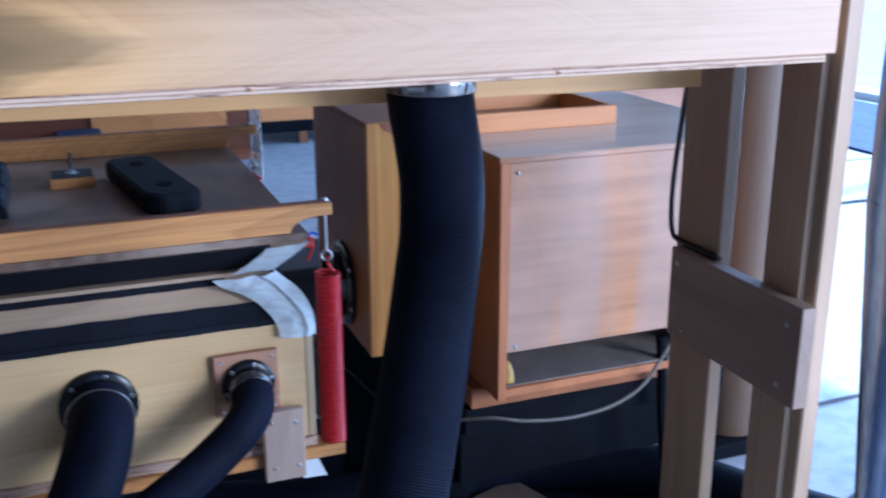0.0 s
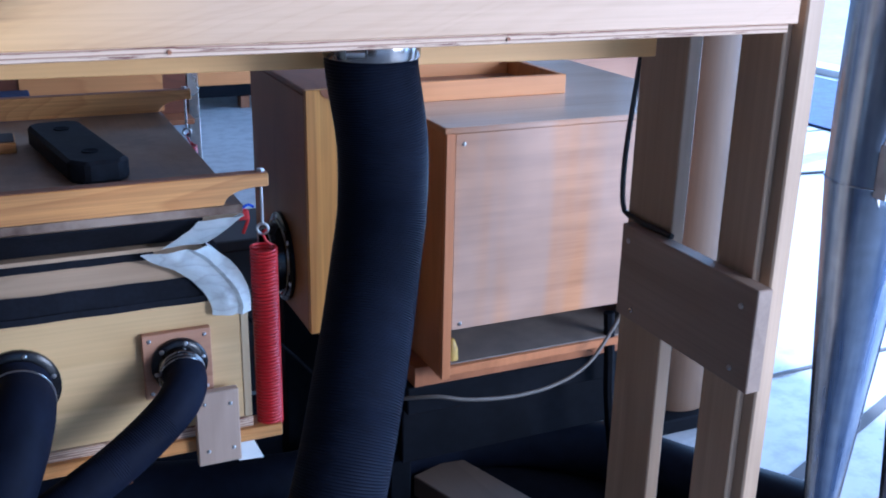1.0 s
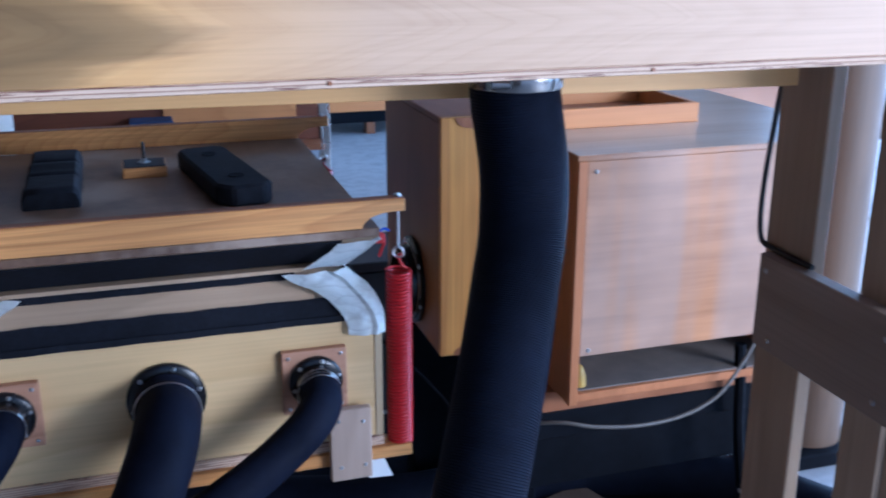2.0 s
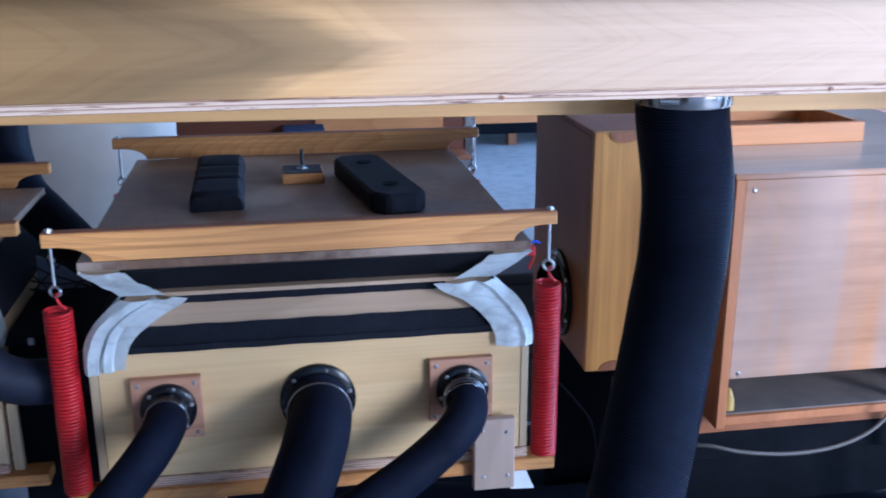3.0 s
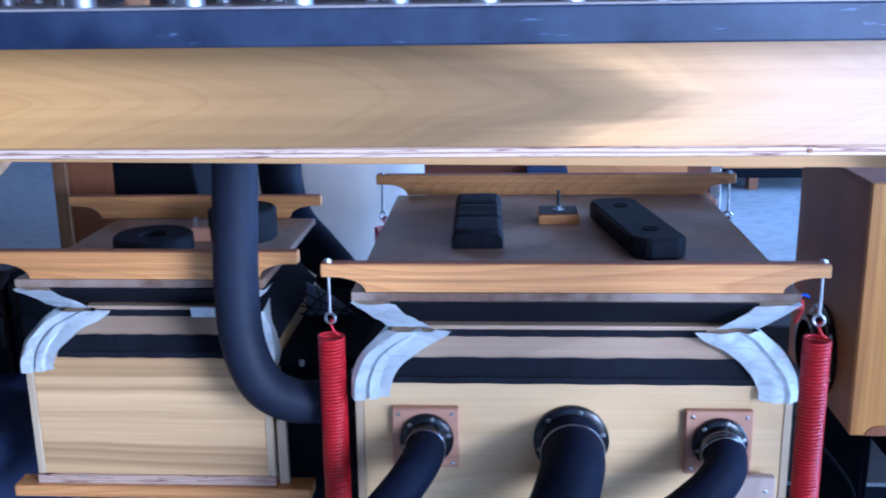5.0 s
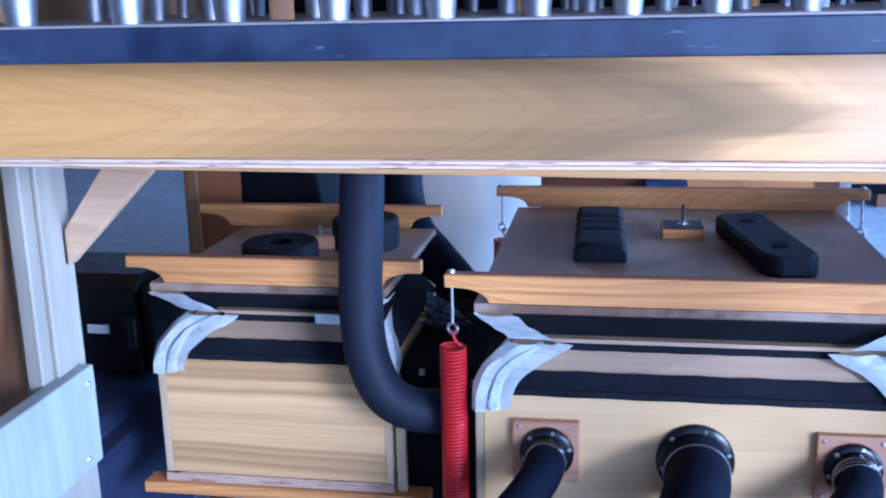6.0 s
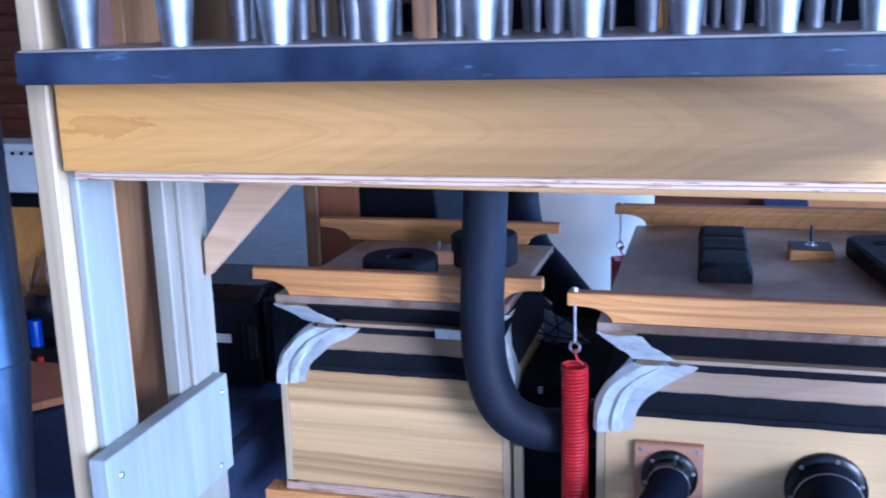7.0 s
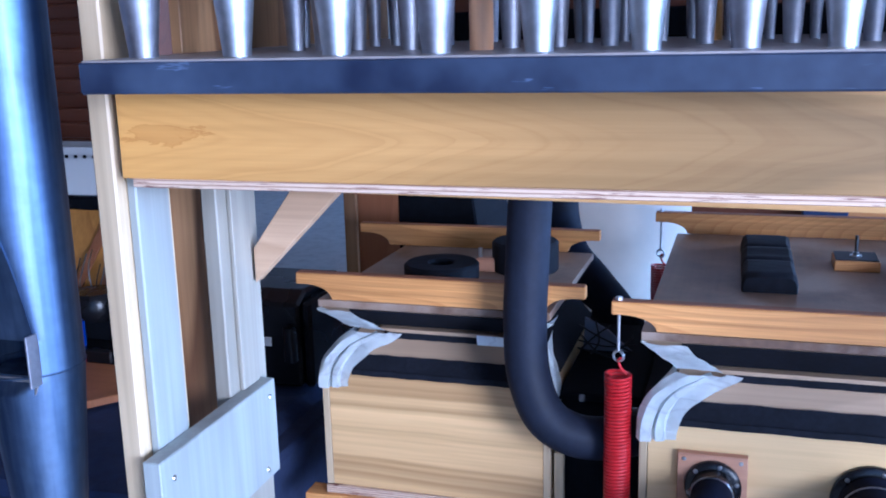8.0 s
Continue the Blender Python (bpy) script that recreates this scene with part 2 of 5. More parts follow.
def cathedral(name):
    """Flat-sawn poplar: pointed growth rings along x, grey-olive heartwood that ends in a tip, one dark knot streak."""
    m, n, l, b = nodes_of(name)
    tc = n.new("ShaderNodeTexCoord")
    sep = n.new("ShaderNodeSeparateXYZ")
    l.new(tc.outputs["Object"], sep.inputs[0])
    x, z = sep.outputs[0], sep.outputs[2]
    slow = noise_tex(n, l, coords(n, l, (1.2, 1, 3.5)), 2.2, 2.0, 0.45)
    streak = noise_tex(n, l, coords(n, l, (5, 5, 75)), 1.0, 4.0, 0.6)
    def arrow(mid, soft, slope):
        d = sums(n, l, "SUBTRACT", z, mid)
        root = sums(n, l, "SQRT", sums(n, l, "MULTIPLY_ADD", d, d, soft * soft), None)
        return sums(n, l, "MULTIPLY_ADD", root, slope, x)
    f = sums(n, l, "MULTIPLY_ADD", slow.outputs[0], 0.34, arrow(0.050, 0.0035, 3.6))
    f = sums(n, l, "MULTIPLY_ADD", streak.outputs[0], 0.022, f)
    rings = n.new("ShaderNodeTexNoise")
    rings.noise_dimensions = "1D"
    rings.inputs["Scale"].default_value, rings.inputs["Detail"].default_value = 14.0, 3.0
    l.new(f, rings.inputs["W"])
    line = ramp(n, [(0.40, (0, 0, 0)), (0.50, (0.30, 0.30, 0.30)), (0.585, (1, 1, 1)), (0.61, (0.15, 0.15, 0.15)), (0.72, (0, 0, 0))])
    l.new(rings.outputs[0], line.inputs[0])
    # paler hue towards +x: partly the wood, partly the stronger daylight there
    tint = ramp(n, [(0.0, (0.69, 0.360, 0.085)), (0.5, (0.70, 0.42, 0.165)), (0.62, (0.59, 0.41, 0.26)), (1.0, (0.62, 0.44, 0.30))])
    l.new(sums(n, l, "MULTIPLY_ADD", x, 0.68, 0.5), tint.inputs[0])
    dark = mix(n, l, tint.outputs[0], (0.66, 0.56, 0.48), 1.0, "MULTIPLY")
    c = mix(n, l, tint.outputs[0], dark, sums(n, l, "MULTIPLY", line.outputs[0], sums(n, l, "MULTIPLY_ADD", x, -0.17, 0.21)))
    # heartwood: a ragged flame with its tip towards +x, fading out behind
    h = sums(n, l, "MULTIPLY_ADD", streak.outputs[0], 0.10, arrow(0.046, 0.003, 3.9))
    h = sums(n, l, "MULTIPLY_ADD", slow.outputs[0], 0.10, h)
    hm = ramp(n, [(0.09, (0, 0, 0)), (0.14, (0.75, 0.75, 0.75)), (0.21, (1, 1, 1)), (0.40, (0.80, 0.80, 0.80)), (0.62, (0.36, 0.36, 0.36)), (0.95, (0, 0, 0))])
    l.new(sums(n, l, "SUBTRACT", 0.290, h), hm.inputs[0])
    c = mix(n, l, c, (0.31, 0.325, 0.34), hm.outputs[0], "MULTIPLY")
    # knot streak near the low end: a pointed stain with a darker rim
    jag = noise_tex(n, l, coords(n, l, (26, 26, 90)), 1.0, 4.0, 0.6)
    kx = sums(n, l, "MULTIPLY", sums(n, l, "ADD", x, 0.69), 13.0)
    kz = sums(n, l, "MULTIPLY", sums(n, l, "SUBTRACT", z, 0.053), 66.0)
    kd = sums(n, l, "ADD", sums(n, l, "MULTIPLY", kx, kx), sums(n, l, "MULTIPLY", kz, kz))
    kd = sums(n, l, "MULTIPLY_ADD", jag.outputs[0], 2.7, kd)
    km = ramp(n, [(0.0, (0.35, 0.35, 0.35)), (0.76, (0.55, 0.55, 0.55)), (0.84, (0.95, 0.95, 0.95)), (0.87, (0, 0, 0))])
    l.new(sums(n, l, "MULTIPLY", kd, 0.50), km.inputs[0])
    c = mix(n, l, c, (0.80, 0.71, 0.60), km.outputs[0], "MULTIPLY")
    fib = noise_tex(n, l, coords(n, l, (3, 170, 170)), 1.0, 5.0, 0.65)
    fc = ramp(n, [(0.4, (1, 1, 1)), (0.75, (0.86, 0.84, 0.82))])
    l.new(fib.outputs[0], fc.inputs[0])
    c = mix(n, l, c, fc.outputs[0], 1.0, "MULTIPLY")
    l.new(c, b.inputs["Base Color"])
    b.inputs["Roughness"].default_value = 0.5
    b.inputs["Specular IOR Level"].default_value = 0.3
    bump(n, l, b, fib.outputs[0], 0.2, 0.0005)
    return m


def sheen_banded(name, light, dark):
    """Rotary-cut plywood: lying grain, with soft upright greyed bands painted in for sheen."""
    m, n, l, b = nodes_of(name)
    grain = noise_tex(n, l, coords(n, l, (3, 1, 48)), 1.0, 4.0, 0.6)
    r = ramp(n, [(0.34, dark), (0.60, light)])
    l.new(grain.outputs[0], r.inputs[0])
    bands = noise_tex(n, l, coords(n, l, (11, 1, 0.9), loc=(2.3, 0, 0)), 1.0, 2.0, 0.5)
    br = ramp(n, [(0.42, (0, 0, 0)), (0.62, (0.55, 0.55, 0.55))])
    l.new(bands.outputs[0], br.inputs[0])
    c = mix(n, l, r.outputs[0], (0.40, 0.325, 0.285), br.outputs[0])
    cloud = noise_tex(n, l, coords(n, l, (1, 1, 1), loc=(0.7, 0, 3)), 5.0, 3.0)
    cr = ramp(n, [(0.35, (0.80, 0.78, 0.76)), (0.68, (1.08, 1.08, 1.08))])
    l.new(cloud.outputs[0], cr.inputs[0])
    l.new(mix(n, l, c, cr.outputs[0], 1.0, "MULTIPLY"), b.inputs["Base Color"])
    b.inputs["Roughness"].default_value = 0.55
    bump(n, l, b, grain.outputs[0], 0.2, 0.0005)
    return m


def dusty(name, light, dark, dust):
    """A dark board under uneven dust: worn brown patches, soft pale drifts, a faint grain along y."""
    m, n, l, b = nodes_of(name)
    grain = noise_tex(n, l, coords(n, l, (110, 3, 110)), 1.0, 4.0, 0.6)
    patch = noise_tex(n, l, coords(n, l, loc=(1.9, 0.6, 0.0)), 6.0, 5.0, 0.62)
    r = ramp(n, [(0.36, dark), (0.62, light)])
    l.new(sums(n, l, "MULTIPLY_ADD", grain.outputs[0], 0.25, sums(n, l, "MULTIPLY", patch.outputs[0], 0.75)), r.inputs[0])
    drift = noise_tex(n, l, coords(n, l, loc=(0.2, 2.7, 0.0)), 4.6, 6.0, 0.66)
    dr = ramp(n, [(0.45, (0, 0, 0)), (0.60, (0.70, 0.70, 0.70))])
    l.new(drift.outputs[0], dr.inputs[0])
    l.new(mix(n, l, r.outputs[0], dust, dr.outputs[0]), b.inputs["Base Color"])
    rr = n.new("ShaderNodeMapRange")
    rr.inputs["To Min"].default_value, rr.inputs["To Max"].default_value = 0.38, 0.75
    l.new(dr.outputs[0], rr.inputs["Value"])
    l.new(rr.outputs[0], b.inputs["Roughness"])
    bump(n, l, b, grain.outputs[0], 0.2, 0.0005)
    return m


def streaked(name, light, dark):
    """A broad board with soft dark streaks that run along x."""
    m, n, l, b = nodes_of(name)
    bow = noise_tex(n, l, coords(n, l, (2.2, 1, 4), loc=(0.3, 0, 1.1)), 1.0, 2.0)
    band = n.new("ShaderNodeTexNoise")
    band.noise_dimensions = "1D"
    band.inputs["Scale"].default_value, band.inputs["Detail"].default_value = 1.0, 3.0
    tc = n.new("ShaderNodeTexCoord")
    sep = n.new("ShaderNodeSeparateXYZ")
    l.new(tc.outputs["Object"], sep.inputs[0])
    l.new(sums(n, l, "MULTIPLY_ADD", sep.outputs[2], 19.0, sums(n, l, "MULTIPLY", bow.outputs[0], 0.75)), band.inputs["W"])
    r = ramp(n, [(0.34, light), (0.48, tuple(a * 0.66 + c * 0.34 for a, c in zip(light, dark))), (0.60, dark), (0.68, tuple(a * 0.8 for a in light))])
    l.new(band.outputs[0], r.inputs[0])
    fib = noise_tex(n, l, coords(n, l, (4, 170, 170)), 1.0, 5.0, 0.65)
    fc = ramp(n, [(0.4, (1, 1, 1)), (0.75, (0.86, 0.84, 0.82))])
    l.new(fib.outputs[0], fc.inputs[0])
    l.new(mix(n, l, r.outputs[0], fc.outputs[0], 1.0, "MULTIPLY"), b.inputs["Base Color"])
    b.inputs["Roughness"].default_value = 0.4
    bump(n, l, b, fib.outputs[0], 0.2, 0.0005)
    return m


BEAM = cathedral("poplar_veneer")
PLY = ply_edge("plywood_edge", (0.64, 0.47, 0.33), (0.30, 0.17, 0.11), 270.0, 0.99)
POST = wood("pale_poplar", (0.60, 0.465, 0.285), (0.41, 0.305, 0.175), "z", 7.0, 0.5, 0.5, 0.25, 0.3)
# right leg's plate and posts: poplar browned for their shaded inward faces
SHADEPLATE = wood("shaded_poplar_board", (0.36, 0.268, 0.205), (0.25, 0.18, 0.132), "y", 6.0, 0.5, 0.5, 0.25, 0.3, knots=0.3)
SHADEPOST = wood("shaded_poplar", (0.56, 0.405, 0.27), (0.38, 0.265, 0.165), "z", 7.0, 0.5, 0.5, 0.25, 0.3)
# darker copy of the pale poplar for the dimmer light on the rear post
DIMPOST = wood("dimmed_poplar", (0.43, 0.405, 0.335), (0.28, 0.255, 0.20), "z", 7.0, 0.5, 0.5, 0.3, 0.3)
# bluish copy of the pale poplar, for the doorway light on these boards
BLUELIT = wood("blue_lit_poplar", (0.36, 0.385, 0.365), (0.24, 0.25, 0.23), "z", 7.0, 0.5, 0.5, 0.3, 0.3, knots=0.3)
RAIL = wood("yellow_pine", (0.720, 0.324, 0.099), (0.500, 0.188, 0.052), "x", 12.0, 0.5, 0.45, 0.25, 0.2, knots=0.5)
PALERAIL = wood("pale_yellow_pine", (0.86, 0.52, 0.19), (0.68, 0.36, 0.11), "x", 10.0, 0.45, 0.5, 0.25, 0.2, knots=0.5)
OAK = wood("red_oak", (0.80, 0.41, 0.125), (0.56, 0.235, 0.060), "x", 70.0, 0.7, 0.42, 0.28, 0.75)
RESBOX = wood("poplar_panel", (0.84, 0.605, 0.300), (0.68, 0.45, 0.195), "x", 8.0, 0.6, 0.45, 0.25, 0.25)
STRIPED = streaked("striped_poplar_panel", (0.82, 0.545, 0.245), (0.43, 0.255, 0.10))
RIB = wood("rib_board", (0.50, 0.355, 0.225), (0.37, 0.26, 0.16), "x", 9.0, 0.45, 0.6, 0.3, 0.25)
TOPPLATE = dusty("dusty_plywood", (0.205, 0.120, 0.068), (0.090, 0.050, 0.030), (0.40, 0.31, 0.235))
BOXPLY = sheen_banded("mahogany_plywood", (0.57, 0.278, 0.118), (0.42, 0.188, 0.072))
BOXSIDE = wood("mahogany_side", (0.500, 0.197, 0.070), (0.350, 0.132, 0.042), "z", 10.0, 0.4, 0.5, 0.3, 0.25)
# lid face made paler to carry the bright daylight on top
BOXTOP = wood("lightened_plywood", (0.66, 0.52, 0.40), (0.50, 0.37, 0.27), "x", 9.0, 0.35, 0.25, 0.25, 0.2)
PINE = wood("orange_pine", (0.88, 0.45, 0.090), (0.50, 0.195, 0.036), "z", 8.0, 0.6, 0.45, 0.45, 0.4, knots=0.95)
BROWN = wood("brown_board", (0.350, 0.136, 0.052), (0.230, 0.083, 0.028), "z", 9.0, 0.45, 0.5, 0.3, 0.25)
PLANK = wood("brown_plank", (0.56, 0.33, 0.150), (0.22, 0.105, 0.045), "z", 5.0, 0.9, 0.5, 0.55, 0.4, knots=0.9)
PINK = wood("pink_cedar", (0.62, 0.34, 0.205), (0.42, 0.195, 0.105), "x", 16.0, 0.7, 0.55, 0.3, 0.3)
GREYWOOD = wood("weathered_wood", (0.500, 0.376, 0.291), (0.360, 0.263, 0.197), "z", 9.0, 0.4, 0.6, 0.3, 0.2)
# offcut's wood colour darkened for the shade it lies in
OFFCUT = wood("shaded_offcut", (0.18, 0.122, 0.085), (0.12, 0.08, 0.053), "y", 9.0, 0.4, 0.6, 0.3, 0.2)
BRACE = wood("tan_brace", (0.62, 0.42, 0.25), (0.42, 0.26, 0.135), "x", 14.0, 0.6, 0.6, 0.3, 0.35)
COLUMN = wood("brown_column", (0.150, 0.094, 0.056), (0.098, 0.060, 0.035), "z", 9.0, 0.4, 0.55, 0.3, 0.2)
REDBROWN = wood("stained_louvre", (0.175, 0.056, 0.025), (0.103, 0.031, 0.014), "x", 14.0, 0.5, 0.4, 0.3, 0.3)
DOWEL = wood("dowel_wood", (0.721, 0.402, 0.200), (0.567, 0.297, 0.135), "z", 6.0, 0.3, 0.5, 0.2, 0.2)
EDGE = scuffed_paint("dark_blue_black_paint", (0.0085, 0.013, 0.034), (0.080, 0.105, 0.165))
CHESTTOP = plain("dusty_brown_board", (0.30, 0.265, 0.25), 0.4, 0, 0.25, 30)
RUBBER = plain("black_ribbed_hose", (0.006, 0.008, 0.017), 0.6, 0, 0.3, 60, 0.2, 0.0006, 0.09)
FOAMHOSE = plain("charcoal_hose", (0.008, 0.010, 0.021), 0.65, 0, 0.25, 80, 0.3, 0.0006, 0.06)
BLACK = plain("black_plastic", (0.007, 0.007, 0.009), 0.26, 0, 0.2, 50, 0.05, 0.0006, 0.35)
CURVEHOSE = plain("blue_grey_hose", (0.015, 0.018, 0.032), 0.6, 0, 0.25, 80, 0.3, 0.0006, 0.2)
MATTE = plain("matte_black", (0.0070, 0.0078, 0.011), 0.75, 0, 0.3, 60, 0.15, 0.0006, 0.07)
TAPE = plain("black_cloth_tape", (0.012, 0.013, 0.019), 0.8, 0, 0.35, 130, 0.5, 0.0008, 0.14)
LEAD = plain("black_painted_weight", (0.011, 0.012, 0.017), 0.65, 0, 0.5, 45, 0.7, 0.0015, 0.16)
LEATHER = leather("white_leather", (0.88, 0.92, 0.92), (0.74, 0.77, 0.77))
RED = plain("red_spring_enamel", (0.50, 0.012, 0.016), 0.35, 0, 0.12, 90, 0.1)
STEEL = plain("zinc_steel", (0.62, 0.62, 0.62), 0.28, 1.0, 0.15, 90)
CHROME = plain("bright_clamp", (0.22, 0.21, 0.20), 0.16, 1.0, 0.1, 40, 0.1)
TIN = spotted_metal("spotted_tin", (0.54, 0.57, 0.62), 0.44)
# blue and pale streaks in the base colour imitate the pipes' reflections
BIGTIN = sheen_streaked_metal("polished_tin", (0.12, 0.17, 0.30), (0.42, 0.47, 0.56), 0.24)
# darker copy of the same tin, to dim the left pipe's reflections
DIMTIN = sheen_streaked_metal("dimmed_tin", (0.045, 0.07, 0.145), (0.14, 0.19, 0.29), 0.46)
# lip metal made paler than the pipe to carry its white reflection
LIP = spotted_metal("lightened_lip_metal", (0.66, 0.64, 0.62), 0.30)
TINDULL = spotted_metal("dull_tin", (0.35, 0.35, 0.39), 0.50)
WHITE = plain("white_paint", (0.78, 0.78, 0.76), 0.4, 0, 0.05, 20)
DRUM = plain("white_glossy_drum", (0.80, 0.70, 0.58), 0.3, 0, 0.10, 8, 0.1)
WALL = plain("wall_paint", (0.32, 0.32, 0.33), 0.7, 0, 0.06, 12)
# assumed brown for walls and ceiling, added for the warm light it bounces
WALLWARM = plain("warm_bounce_wall", (0.17, 0.125, 0.098), 0.6, 0, 0.12, 9)
BLANKET = plain("blue_blanket", (0.021, 0.034, 0.094), 0.85, 0, 0.3, 40, 0.7, 0.003)
RUG = plain("blue_rug", (0.04, 0.065, 0.15), 0.95, 0, 0.35, 60, 0.8, 0.004)
FLOORSHADE = plain("floor_shade_sheet", (0.008, 0.0095, 0.017), 0.8, 0, 0.3, 40, 0.4, 0.0008, 0.12)
LINING = plain("grey_lining", (0.23, 0.24, 0.28), 0.9, 0, 0.2, 60)
CABLE = plain("white_cable", (0.13, 0.115, 0.10), 0.55)
WIRE = plain("black_wire", (0.012, 0.012, 0.013), 0.45)
REDWIRE = plain("red_wire", (0.45, 0.02, 0.02), 0.4)
BLUECAP = plain("blue_sleeve", (0.015, 0.06, 0.45), 0.3)
YELLOW = plain("yellow_glue", (0.46, 0.30, 0.06), 0.5, 0, 0.3, 60)
CONCRETE = concrete("smooth_concrete")
# slot floor colour darkened for the shade inside the box
SLOT = plain("shaded_slot", (0.20, 0.165, 0.14), 0.7, 0, 0.3, 20)
DARKGREY = plain("dark_grey_paint", (0.035, 0.033, 0.036), 0.6, 0, 0.2, 20)
JOINT = plain("dark_joint", (0.09, 0.09, 0.10), 0.8)


# ---- mesh helpers ----
def thing(name, at, label, category, group="", kind=""):
    ob = new(name)
    ob.empty_display_size = 0.05
    ob.location = at
    return tagged(ob, label, category, group, kind)


def origin_of(ob):
    p = Vector((0, 0, 0))
    while ob is not None:
        p += ob.location
        ob = ob.parent
    return p


def mesh_of(name, bm, material, smooth=False):
    me = bpy.data.meshes.new(name)
    bm.normal_update()
    bm.to_mesh(me)
    bm.free()
    me.materials.append(material)
    if smooth:
        me.polygons.foreach_set("use_smooth", [True] * len(me.polygons))
        me.set_sharp_from_angle(angle=radians(40))
    return me


def part(name, bm, material, parent, label="", smooth=False):
    """One mesh, given in world metres, under a thing or a part."""
    bmesh.ops.translate(bm, verts=bm.verts, vec=-origin_of(parent))
    ob = new(name, mesh_of(name, bm, material, smooth))
    ob.parent = parent
    return tagged(ob, label)


def solo(name, bm, material, label, category="", group="", kind="", smooth=False):
    """A thing that is one mesh; its origin lies at its base."""
    bm.verts.ensure_lookup_table()
    lo = Vector([min(v.co[i] for v in bm.verts) for i in range(3)])
    hi = Vector([max(v.co[i] for v in bm.verts) for i in range(3)])
    at = Vector(((lo.x + hi.x) / 2, (lo.y + hi.y) / 2, lo.z))
    bmesh.ops.translate(bm, verts=bm.verts, vec=-at)
    ob = new(name, mesh_of(name, bm, material, smooth))
    ob.location = at
    return tagged(ob, label, category, group, kind)


def box(x0, x1, y0, y1, z0, z1, bevel=0.0015, seg=1, bm=None):
    bm = bm or bmesh.new()
    r = bmesh.ops.create_cube(bm, size=1.0, matrix=Matrix.LocRotScale(((x0 + x1) / 2, (y0 + y1) / 2, (z0 + z1) / 2), None, (x1 - x0, y1 - y0, z1 - z0)))
    if bevel:
        edges = list({e for v in r["verts"] for e in v.link_edges})
        bmesh.ops.bevel(bm, geom=edges, offset=bevel, segments=seg, affect="EDGES", profile=0.6)
    return bm


def turned(bm, m):
    bmesh.ops.transform(bm, matrix=m, verts=bm.verts)
    return bm


def cyl(p0, p1, r0, r1=None, seg=20, caps=True, bm=None):
    bm = bm or bmesh.new()
    p0, p1 = Vector(p0), Vector(p1)
    d = p1 - p0
    m = Matrix.Translation((p0 + p1) / 2) @ d.to_track_quat("Z", "Y").to_matrix().to_4x4()
    bmesh.ops.create_cone(bm, cap_ends=caps, segments=seg, radius1=r0, radius2=r0 if r1 is None else r1, depth=d.length, matrix=m)
    return bm


def revolve(profile, seg=28, at=(0, 0, 0), axis=(0, 0, 1)):
    """A body of turning: profile is rows of (radius, height) along the axis."""
    bm = bmesh.new()
    m = Matrix.Translation(at) @ Vector(axis).to_track_quat("Z", "Y").to_matrix().to_4x4()
    rows = []
    for r, h in profile:
        if r < 1e-6:
            rows.append([bm.verts.new(m @ Vector((0, 0, h)))])
        else:
            rows.append([bm.verts.new(m @ Vector((r * math.cos(math.tau * k / seg), r * math.sin(math.tau * k / seg), h))) for k in range(seg)])
    for a, b in zip(rows, rows[1:]):
        for k in range(seg):
            q = [a[k % len(a)], a[(k + 1) % len(a)], b[(k + 1) % len(b)], b[k % len(b)]]
            q = list(dict.fromkeys(q))
            if len(q) > 2:
                bm.faces.new(q)
    bmesh.ops.recalc_face_normals(bm, faces=bm.faces)
    return bm


def smooth_path(points, step):
    """A Catmull-Rom line through the points, cut into even steps."""
    p = [Vector(q) for q in points]
    p = [2 * p[0] - p[1]] + p + [2 * p[-1] - p[-2]]
    fine = []
    for i in range(1, len(p) - 2):
        a, b, c, d = p[i - 1 : i + 3]
        for k in range(24):
            t = k / 24
            fine.append(0.5 * (2 * b + (c - a) * t + (2 * a - 5 * b + 4 * c - d) * t * t + (3 * b - a - 3 * c + d) * t**3))
    fine.append(p[-2])
    out, left = [fine[0]], step
    for a, b in zip(fine, fine[1:]):
        seg = (b - a).length
        at = 0.0
        while seg - at >= left:
            at += left
            out.append(a.lerp(b, at / seg))
            left = step
        left -= seg - at
    out.append(fine[-1])
    return out


def sweep(points, radius, step=0.01, seg=16, ribs=0.0, caps=True):
    """A tube along a smooth path; radius a number or a function of 0..1; ribs: how far every second ring stands out."""
    path = smooth_path(points, step)
    bm = bmesh.new()
    up = None
    rings = []
    for i, p in enumerate(path):
        d = (path[min(i + 1, len(path) - 1)] - path[max(i - 1, 0)]).normalized()
        if up is None:
            up = d.orthogonal().normalized()
        up = (up - d * up.dot(d)).normalized()
        side = d.cross(up)
        r = (radius(i / (len(path) - 1)) if callable(radius) else radius) + (ribs if i % 2 else 0.0)
        rings.append([bm.verts.new(p + r * (math.cos(math.tau * k / seg) * up + math.sin(math.tau * k / seg) * side)) for k in range(seg)])
    for a, b in zip(rings, rings[1:]):
        for k in range(seg):
            bm.faces.new((a[k], a[(k + 1) % seg], b[(k + 1) % seg], b[k]))
    if caps:
        bm.faces.new(rings[0][::-1])
        bm.faces.new(rings[-1])
    return bm


